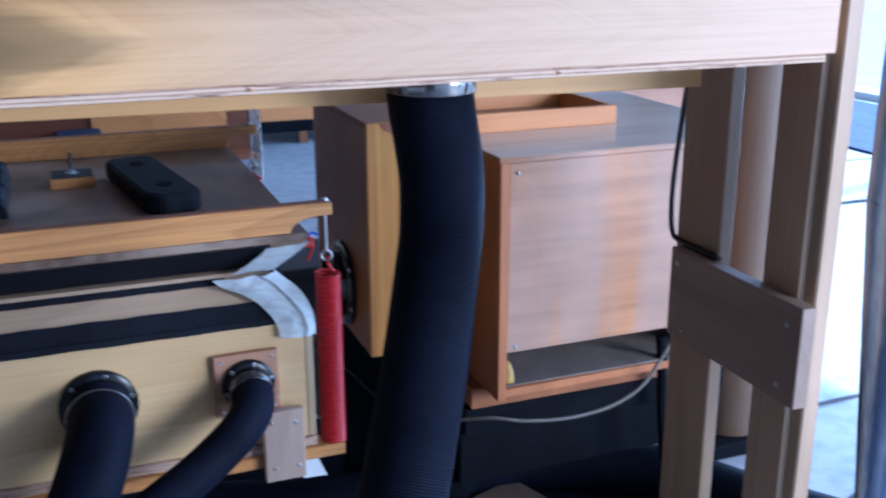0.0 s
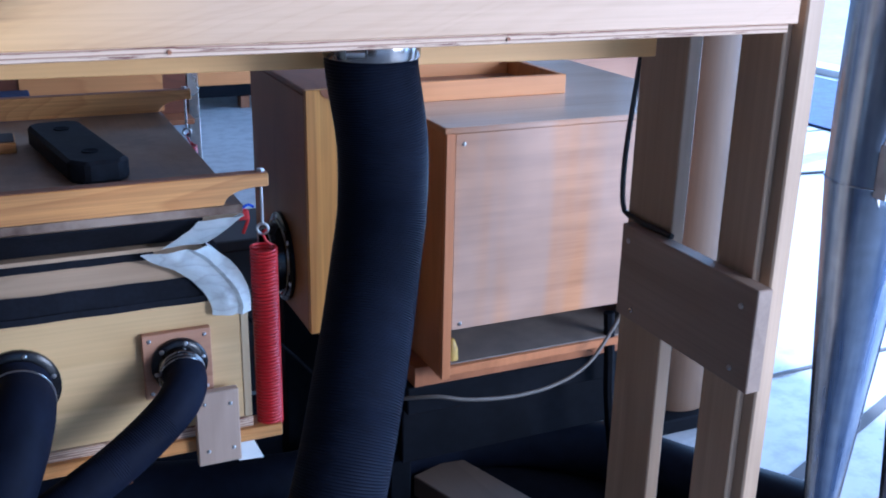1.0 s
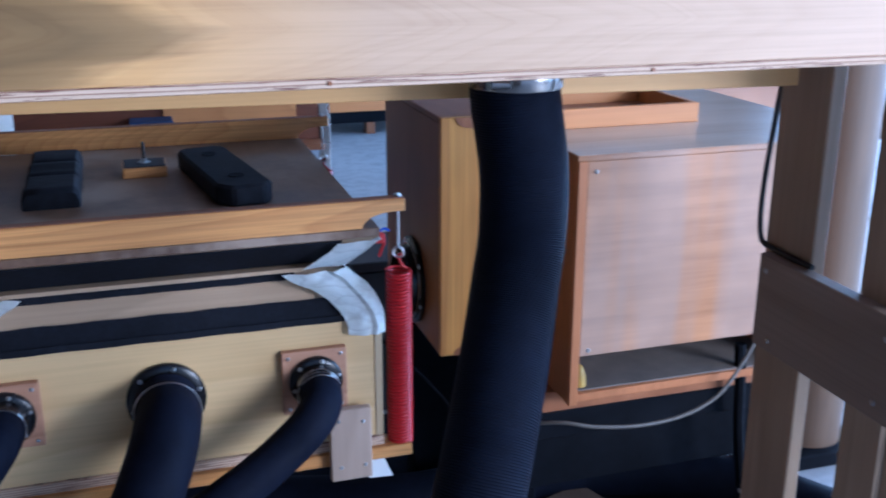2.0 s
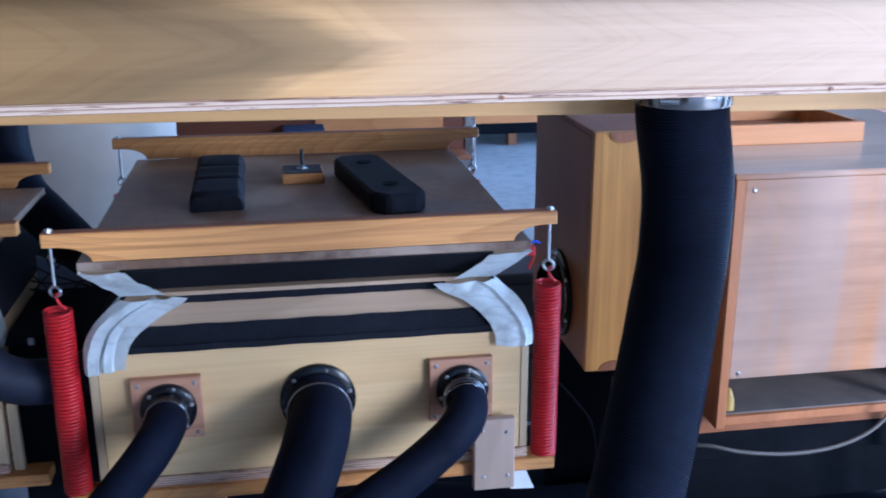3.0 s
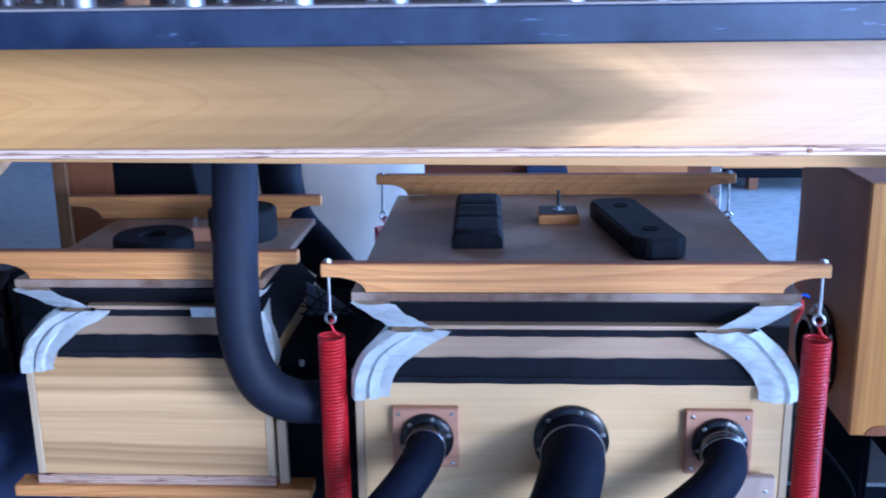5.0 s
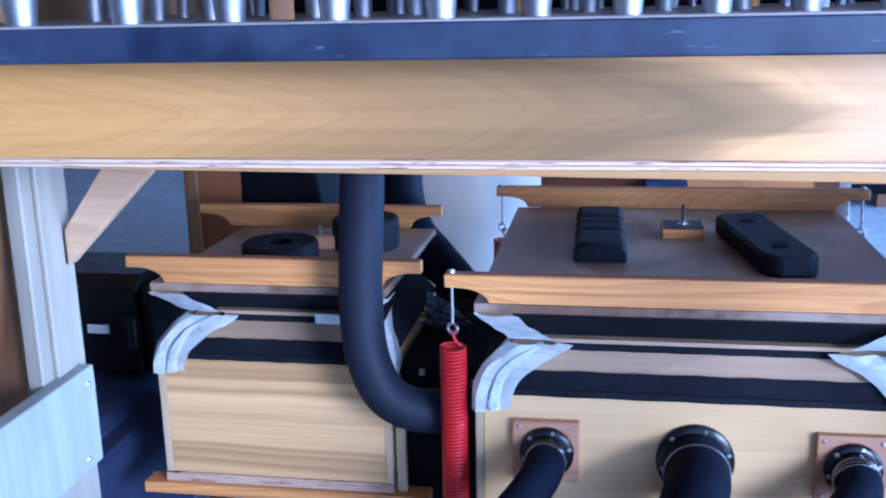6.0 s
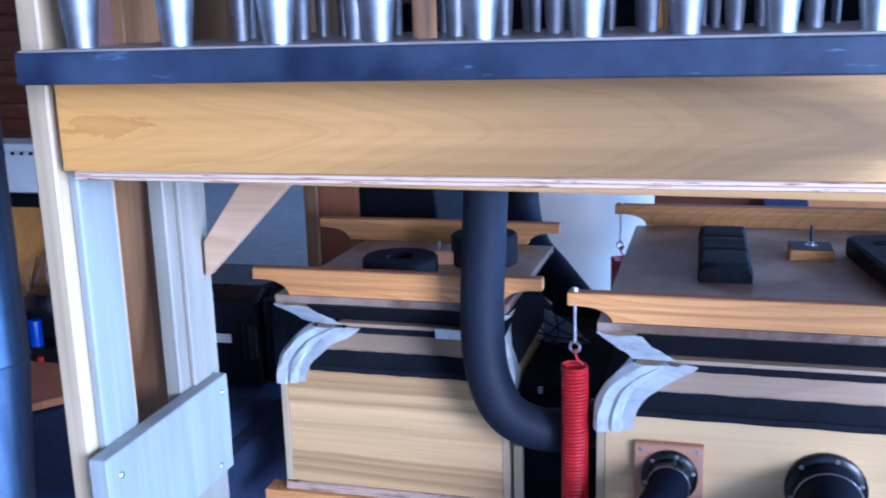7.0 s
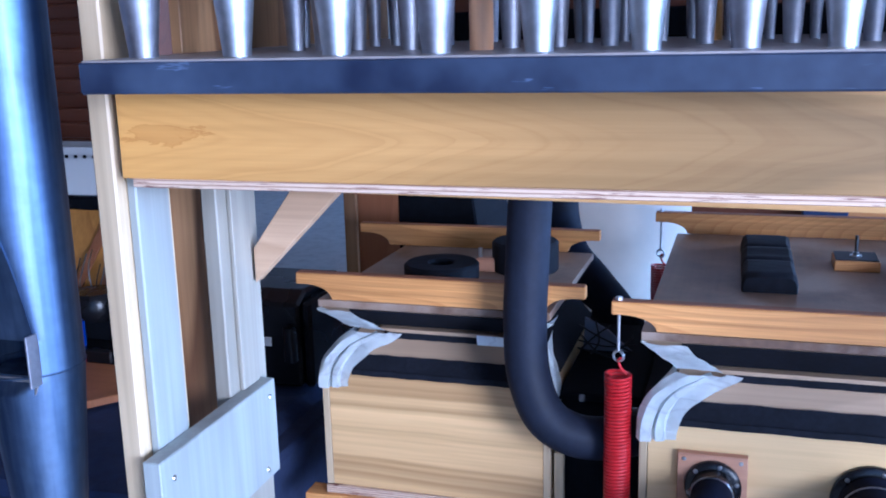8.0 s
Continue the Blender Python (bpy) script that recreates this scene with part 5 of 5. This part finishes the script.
part("bottom", prism([(1.6355, 0.592), (2.044, 0.598), (2.12, 0.87), (2.12, 1.152), (1.6355, 1.152)], "z", 0.367, 0.381, 0.001), BOXSIDE, pb)
part("back", box(1.6355, 2.1235, 1.153, 1.165, 0.367, 0.774), BOXSIDE, pb)
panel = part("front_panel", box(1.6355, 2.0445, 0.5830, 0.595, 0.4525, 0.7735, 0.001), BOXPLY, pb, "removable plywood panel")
part("stile", box(1.620, 1.6350, 0.5815, 0.5915, 0.367, 0.774, 0.0008), BOXSIDE, pb)
part("glue", revolve([(0.0, 0.0), (0.011, 0.002), (0.010, 0.02), (0.005, 0.036), (0, 0.04)], 10, (1.647, 0.603, 0.390)), YELLOW, pb, "yellow glue lump", True)
part("slot_floor", box(1.6355, 2.043, 0.602, 1.15, 0.3815, 0.384, 0), SLOT, pb, "inside of the slot, darkened for its shade")
for x, z in ((1.650, 0.757), (1.650, 0.4615), (2.030, 0.757), (2.030, 0.4615)):
    part("screw", dome((x, 0.583, z), (0, -1, 0), 0.0038), STEEL, panel)
tray = thing("shallow_tray", (1.77, 0.88, 0.784), "shallow open pine tray on the plywood box", "tray")
for a in ((1.63, 1.940, 0.779, 0.790), (1.63, 1.940, 0.984, 0.995), (1.63, 1.641, 0.7905, 0.9835), (1.929, 1.940, 0.7905, 0.9835)):
    part("side", box(*a, 0.7842, 0.818, 0.001), RAIL, tray)
part("base", box(1.6415, 1.9285, 0.7905, 0.9835, 0.7842, 0.789, 0), BROWN, tray)
stand = thing("steel_stand", (1.85, 0.87, 0), "black steel stand under the plywood box", "stand")
for y in (0.64, 1.10):
    part("rail", box(1.585, 2.12, y, y + 0.04, 0.279, 0.3295, 0.002), MATTE, stand)
part("apron", box(1.60, 2.11, 0.70, 0.715, 0.15, 0.2785, 0.002), MATTE, stand, "black sheet apron")
for x in (1.59, 2.07):
    part("crossbar", box(x, x + 0.045, 0.6805, 1.0995, 0.2795, 0.329, 0.002), MATTE, stand)
    for y in (0.73, 1.10):
        part("leg", box(x, x + 0.04, y, y + 0.04, 0, 0.2785, 0.002), MATTE, stand)
part("skid", box(1.597, 2.06, 0.640, 0.72, 0.330, 0.3665, 0.001), BROWN, stand, "brown wooden skid")
part("skid", box(1.597, 2.12, 1.07, 1.14, 0.330, 0.3665, 0.001), GREYWOOD, stand)
strap = thing("black_strap", (1.985, 0.61, 0.15), "black strap with white tip hanging below the box", "strap")
part("webbing", sweep([(1.955, 0.612, 0.424), (1.959, 0.606, 0.344), (1.965, 0.608, 0.274), (1.977, 0.61, 0.194), (1.986, 0.61, 0.139)], 0.010, 0.01, 8), MATTE, strap, "", True)
part("tip", sweep([(1.986, 0.61, 0.1385), (1.987, 0.61, 0.127)], 0.006, 0.004, 8), WHITE, strap, "white tip", True)
solo("black_cable", sweep([(1.30, 0.70, 0.512), (1.36, 0.68, 0.452), (1.42, 0.70, 0.382), (1.47, 0.74, 0.301), (1.50, 0.80, 0.16), (1.50, 0.86, 0.125)], 0.0026, 0.01, 8), MATTE, "thin black cable hanging behind the spring", "cable", smooth=True)
crate = thing("brown_crate", (2.93, 2.3, 0), "large reddish-brown wooden crate behind the column", "crate")
for i in range(4):
    part("plank", box(2.66, 3.20, 2.1, 2.12, 0.003 + i * 0.158, 0.003 + i * 0.158 + 0.155, 0.002), PINK, crate)
part("body", box(2.66, 3.20, 2.1205, 2.5, 0.0, 0.633, 0.002), BROWN, crate)
solo("white_cable", sweep([(1.50, 0.72, 0.232), (1.53, 0.64, 0.313), (1.60, 0.58, 0.342), (1.66, 0.56, 0.335), (1.74, 0.555, 0.328), (1.82, 0.555, 0.335), (1.885, 0.56, 0.360), (1.935, 0.57, 0.410), (1.970, 0.576, 0.464)], 0.0033, 0.008, 10), CABLE, "off-white cable looping below the box", "cable", smooth=True)

# ---- floor hoses, column, board ----
# thin dark sheet laid where the floor under the stand is in shade
solo("floor_shade", box(0.55, 2.13, 0.22, 1.34, 0.0005, 0.0035, 0.001), FLOORSHADE, "thin blue-black sheet for the shade on the concrete floor", "mat")
hose("wind_hose", [(0.7, 0.95, 0.058), (1.13, 0.93, 0.058), (1.43, 0.86, 0.058), (1.70, 0.885, 0.058), (1.90, 0.85, 0.058), (2.06, 0.73, 0.058), (2.17, 0.56, 0.058), (2.30, 0.37, 0.058)], 0.057, "thick black hose lying on the floor", RUBBER, 0.004, 0.0008, 24)
solo("pine_offcut", turned(box(0.0, 0.44, -0.058, 0.058, 0.0, 0.045, 0.002), Matrix.Translation((1.722, 0.826, 0.0037)) @ pose(0, 0, 0, 0, 0, -71)), OFFCUT, "pine offcut lying on the floor, darkened for the shade there", "board")
col = thing("wooden_column", (2.357, 0.92, 0), "round brown wooden column on a black base plate", "column")
part("shaft", revolve([(0, 0.035), (0.078, 0.035), (0.078, 1.6), (0, 1.6)], 40, (2.357, 0.92, 0)), COLUMN, col, "", True)
part("base_plate", box(2.25, 2.465, 0.82, 1.01, 0.0, 0.034, 0.003), MATTE, col)
part("block", box(2.435, 2.477, 0.89, 0.94, 0.70, 0.77, 0.002), COLUMN, col)
solo("black_cable", sweep([(1.733, 0.262, 0.955), (1.727, 0.264, 0.88), (1.722, 0.266, 0.80), (1.7225, 0.262, 0.742), (1.7225, 0.235, 0.7335), (1.7225, 0.158, 0.7335)], 0.0035, 0.01, 8), WIRE, "thin black cable hanging beside the stand leg", "cable", smooth=True)
solo("black_cable", sweep([(2.6, 2.6, 0.006), (3.3, 2.3, 0.006), (4.2, 2.5, 0.006), (5.2, 2.2, 0.006)], 0.008, 0.03, 8), WIRE, "black cable across the concrete floor", "cable", smooth=True)

# ---- behind: black case, drum, rear shelf, electronics ----
drum = thing("white_drum", (0.28, 3.25, 0), "large glossy white drum behind the regulators", "drum")
part("body", revolve([(0, 0), (0.47, 0), (0.50, 0.03), (0.50, 0.90), (0, 0.90)], 64, (0.28, 3.25, 0.0)), DRUM, drum, "", True)
part("lid", revolve([(0, 0.9005), (0.508, 0.9005), (0.51, 0.91), (0.50, 0.96), (0.47, 0.98), (0, 0.98)], 64, (0.28, 3.25, 0.0)), DRUM, drum, "", True)
hose("wind_hose", [(0.425, 1.30, 1.020), (0.425, 1.30, 0.80), (0.431, 1.288, 0.710), (0.462, 1.240, 0.645), (0.520, 1.185, 0.598), (0.585, 1.15, 0.525), (0.622, 1.145, 0.40), (0.63, 1.14, 0.046)], 0.045, "thick black hose coming down between the regulators", RUBBER, 0.004, 0.0008, 24)
case = thing("black_case", (0.606, 1.0, 0), "dull black case standing between the regulators", "case")
part("body", box(0.542, 0.670, 0.70, 1.08, 0, 0.5369, 0.008, 2), MATTE, case)
part("lid", box(0.540, 0.672, 0.698, 1.082, 0.5374, 0.5519, 0.004, 2), MATTE, case)
part("latch", box(0.574, 0.584, 0.694, 0.6975, 0.5389, 0.5510, 0.002), STEEL, case, "bright steel latch")
part("lining", prism([(0.545, 0.548), (0.632, 0.552), (0.590, 0.590), (0.548, 0.612)], "y", 0.915, 0.921, 0.001), LINING, case, "pale grey lining cloth")
for k, (p, q, r) in enumerate((((0.540, 0.600), (0.575, 0.585), (0.632, 0.556)), ((0.542, 0.556), (0.572, 0.588), (0.596, 0.604)), ((0.540, 0.574), (0.590, 0.570), (0.640, 0.572)), ((0.560, 0.548), (0.578, 0.580), (0.570, 0.614)), ((0.542, 0.590), (0.585, 0.556), (0.640, 0.548)), ((0.540, 0.564), (0.600, 0.560), (0.636, 0.590)))):
    y = 0.905 - 0.004 * k
    solo("loose_wire", sweep([(p[0], y, p[1]), (q[0], y - 0.012, q[1]), (r[0], y, r[1])], 0.0016, 0.006, 6), WIRE, "loose thin black wire above the black case", "wire", "loose wires", smooth=True)
cab = thing("black_cabinet", (0.1, 1.5, 0), "black cabinet with brown wooden side panel", "cabinet")
part("edge_board", box(-0.070, -0.040, 1.30, 1.33, 0, 1.0158), PLANK, cab, "lighter brown edge")
part("side_panel", box(-0.0395, 0.060, 1.31, 1.33, 0, 1.0157), BROWN, cab, "brown board")
part("body", prism([(0.061, 0.0), (0.40, 0.0), (0.245, 0.686), (0.20, 1.016), (0.061, 1.016)], "y", 1.305, 1.6, 0.004), MATTE, cab)
part("back_body", box(-0.070, 0.0605, 1.3305, 1.6, 0, 1.0119, 0.002), BROWN, cab)
shelf = thing("rear_shelf", (1.25, 2.52, 0), "long brown and pine shelf frame behind the regulator", "shelf")
part("front_board", box(0.640, 1.575, 2.50, 2.52, 0.437, 0.640, 0.002), REDBROWN, shelf, "dark brown board")
part("pine_rail", box(1.612, 1.95, 2.50, 2.52, 0.525, 0.640, 0.002), RAIL, shelf, "orange pine rail")
part("metal_upright", box(1.5755, 1.6115, 2.495, 2.525, 0.0, 0.67, 0.002), STEEL, shelf, "pale metal upright")
part("ledge", box(0.640, 1.575, 2.39, 2.4995, 0.427, 0.4445, 0.002), BROWN, shelf)
part("pine_back", box(1.08, 1.50, 2.4900, 2.4995, 0.455, 0.640, 0.001), RAIL, shelf, "orange pine panel")
for x in (0.66, 1.50, 1.92):
    part("upright", box(x, x + 0.03, 2.5205, 2.56, 0.0, 0.60), BROWN, shelf)
solo("blue_box", box(0.975, 1.105, 2.395, 2.485, 0.4450, 0.545, 0.003), BLANKET, "small blue box on the rear shelf", "box")
fb = thing("dark_bench", (2.3, 4.9, 0), "low dark wooden bench far across the floor", "bench")
part("seat", box(1.75, 3.0, 4.7, 5.3, 0.07, 0.19, 0.004), MATTE, fb)
for x in (1.8, 2.25, 2.9):
    part("leg", box(x, x + 0.05, 4.72, 4.80, 0, 0.0695), BROWN, fb)
# small terminals hanging at the regulator's side
tw = thing("terminal_wires", (1.312, 0.63, 0.70), "short red and blue wires with clips at the regulator's edge", "wires")
part("red_wire", sweep([(1.296, 0.60, 0.6734), (1.312, 0.605, 0.6843), (1.322, 0.61, 0.6691), (1.315, 0.615, 0.644)], 0.0025, 0.004, 8), REDWIRE, tw, "", True)
part("red_clip", box(1.305, 1.322, 0.600, 0.610, 0.6673, 0.6833, 0.003), REDWIRE, tw)
part("blue_wire", sweep([(1.300, 0.60, 0.6764), (1.318, 0.60, 0.6904), (1.33, 0.61, 0.6841)], 0.002, 0.004, 8), BLUECAP, tw, "", True)
part("red_wire", sweep([(1.300, 1.10, 0.6714), (1.325, 1.10, 0.6714), (1.335, 1.11, 0.6511)], 0.003, 0.004, 8), REDWIRE, tw, "", True)

# ---- the far left: louvred case, control electronics, blanket ----
louvre = thing("louvred_case", (-1.1, 1.6, 0.0), "dark red-brown louvred organ case", "organ case")
part("body", box(-1.6, -0.70, 1.36, 1.9, 0.8576, 2.3576, 0.004), REDBROWN, louvre)
for i in range(22):
    z = 0.8885 + i * 0.036
    part("louvre_board", turned(box(-1.55, -0.705, -0.006, 0.006, -0.0205, 0.0205, 0.003), Matrix.Translation((0, 1.345, z)) @ pose(0, 0, 0, 20)), REDBROWN, louvre)
for x in (-1.55, -0.76):
    part("leg", box(x, x + 0.05, 1.7, 1.75, 0.0, 0.857), REDBROWN, louvre)
bench = thing("covered_bench", (-0.45, 0.85, 0), "low bench draped with a dark blue moving blanket", "bench")
cover = bmesh.new()
nx, ny = 44, 44
grid = []
for j in range(ny + 1):
    row = []
    for i in range(nx + 1):
        u, v = i / nx, j / ny
        x, y, z = -1.0 + 1.06 * u, 0.40 + 0.86 * v, 0.398
        drop = max(0.0, (u - 0.93) / 0.07, (0.07 - v) / 0.07)
        z -= 0.25 * min(drop, 1.0) ** 0.7 * (1.0 + 0.15 * noise.noise(Vector((x * 9, y * 9, 0))))
        x += 0.012 * drop * noise.noise(Vector((y * 14, 1, 0)))
        z += 0.010 * noise.noise(Vector((x * 6, y * 6, 3))) + 0.004 * noise.noise(Vector((x * 19, y * 19, 7)))
        row.append(cover.verts.new((x, y, z)))
    grid.append(row)
for j in range(ny):
    for i in range(nx):
        cover.faces.new((grid[j][i], grid[j][i + 1], grid[j + 1][i + 1], grid[j + 1][i]))
part("blanket", cover, BLANKET, bench, "dark blue quilted moving blanket", True)
part("seat", box(-0.98, 0.035, 0.44, 1.24, 0.1382, 0.3762, 0.01), BLANKET, bench, "dark padded bench body")
for x in (-0.95, -0.02):
    for y in (0.48, 1.18):
        part("leg", box(x, x + 0.045, y, y + 0.045, 0.0, 0.1375), BROWN, bench)
amp = thing("black_device", (-0.25, 1.08, 0.402), "glossy black box-shaped device with pale label on the blanket", "device")
part("case", prism([(0.98, 0.404), (0.98, 0.580), (1.02, 0.602), (1.20, 0.599), (1.22, 0.404)], "x", -0.46, -0.045, 0.006), BLACK, amp)
part("side_cheek", box(-0.044, -0.022, 0.99, 1.215, 0.4013, 0.5833, 0.006), BLACK, amp)
part("handle", revolve([(0.0, 0.0), (0.014, 0.0), (0.014, 0.072), (0.0, 0.076)], 18, (-0.059, 0.966, 0.4649)), BLACK, amp, "", True)
part("pale_label", box(-0.153, -0.108, 0.9765, 0.9795, 0.4896, 0.5076, 0), WHITE, amp, "pale rectangular label")
rack = thing("relay_rack", (-0.68, 1.18, 0.0), "orange plywood relay board with wiring on a wooden rack", "relay rack")
part("upright", box(-0.98, -0.93, 1.24, 1.29, 0, 0.9671, 0.002), BROWN, rack)
part("upright", box(-0.52, -0.47, 1.24, 1.29, 0, 0.9671, 0.002), BROWN, rack)
part("backboard", turned(box(-0.95, -0.50, -0.008, 0.008, -0.15, 0.15, 0.002), Matrix.Translation((0, 1.205, 0.5687)) @ pose(0, 0, 0, -14)), PINE, rack, "orange plywood board")
part("black_rail", box(-0.95, -0.50, 1.15, 1.175, 0.7248, 0.7548, 0.004), MATTE, rack)
part("lower_board", turned(box(-0.98, -0.47, -0.012, 0.012, -0.05, 0.05, 0.002), Matrix.Translation((0, 1.12, 0.2959)) @ pose(0, 0, 0, -20)), PINK, rack, "reddish board")
holes = part("perforated_strip", turned(box(-0.92, -0.50, -0.006, 0.006, -0.055, 0.055, 0.002), Matrix.Translation((0, 1.16, 0.8148)) @ pose(0, 0, 0, -6)), WHITE, rack, "white metal strip with a row of holes")
for i in range(17):
    x = -0.91 + i * 0.0245
    part("hole", cyl((x, 1.1505, 0.85), (x, 1.1475, 0.85), 0.0042, None, 10), MATTE, holes)
for i in range(3):
    x = -0.70 + i * 0.07
    part("cross_strap", turned(box(-0.012, 0.012, -0.003, 0.003, -0.14, 0.14, 0.001), Matrix.Translation((x, 1.185, 0.57)) @ pose(0, 0, 0, -14, 25, 0)), BROWN, rack)
for i in range(9):
    x, z = -0.72 + 0.018 * i, 0.59 + 0.012 * (i % 4)
    part("jumper_wire", sweep([(x, 1.175, z), (x + 0.012, 1.14, z - 0.03), (x + 0.02 - 0.006 * (i % 3), 1.13, z - 0.07), (x + 0.03, 1.14, z - 0.13)], 0.0016, 0.006, 6), (STEEL, WIRE, CABLE)[i % 3], rack, "", True)
unit = thing("power_supply", (-0.62, 1.02, 0.40), "black power supply with blue capacitors on the blanket", "power supply")
part("chassis", box(-0.80, -0.50, 0.98, 1.11, 0.4028, 0.4478, 0.004), BLACK, unit)
part("transformer", revolve([(0, 0), (0.055, 0), (0.06, 0.01), (0.06, 0.05), (0.05, 0.062), (0, 0.065)], 28, (-0.60, 1.08, 0.4919)), BLACK, unit, "", True)
part("heat_sink", box(-0.66, -0.54, 1.05, 1.10, 0.4476, 0.4915, 0.002), MATTE, unit)
for x in (-0.70, -0.664, -0.628, -0.592):
    part("capacitor", revolve([(0, 0), (0.0145, 0), (0.0145, 0.055), (0.0135, 0.058), (0, 0.058)], 18, (x, 1.0, 0.4482)), BLUECAP, unit, "bright blue capacitor", True)
for x in (-0.68, -0.64, -0.61, -0.575):
    part("terminal", box(x, x + 0.012, 0.972, 0.9795, 0.419, 0.431, 0.001), REDWIRE if x > -0.65 else STEEL, unit)
solo("brown_board", prism([(-0.78, 0.74), (-0.43, 0.74), (-0.34, 0.855), (-0.42, 0.972), (-0.78, 0.972)], "z", 0.406, 0.422, 0.002), BOXSIDE, "flat reddish-brown board lying on the blanket", "board")
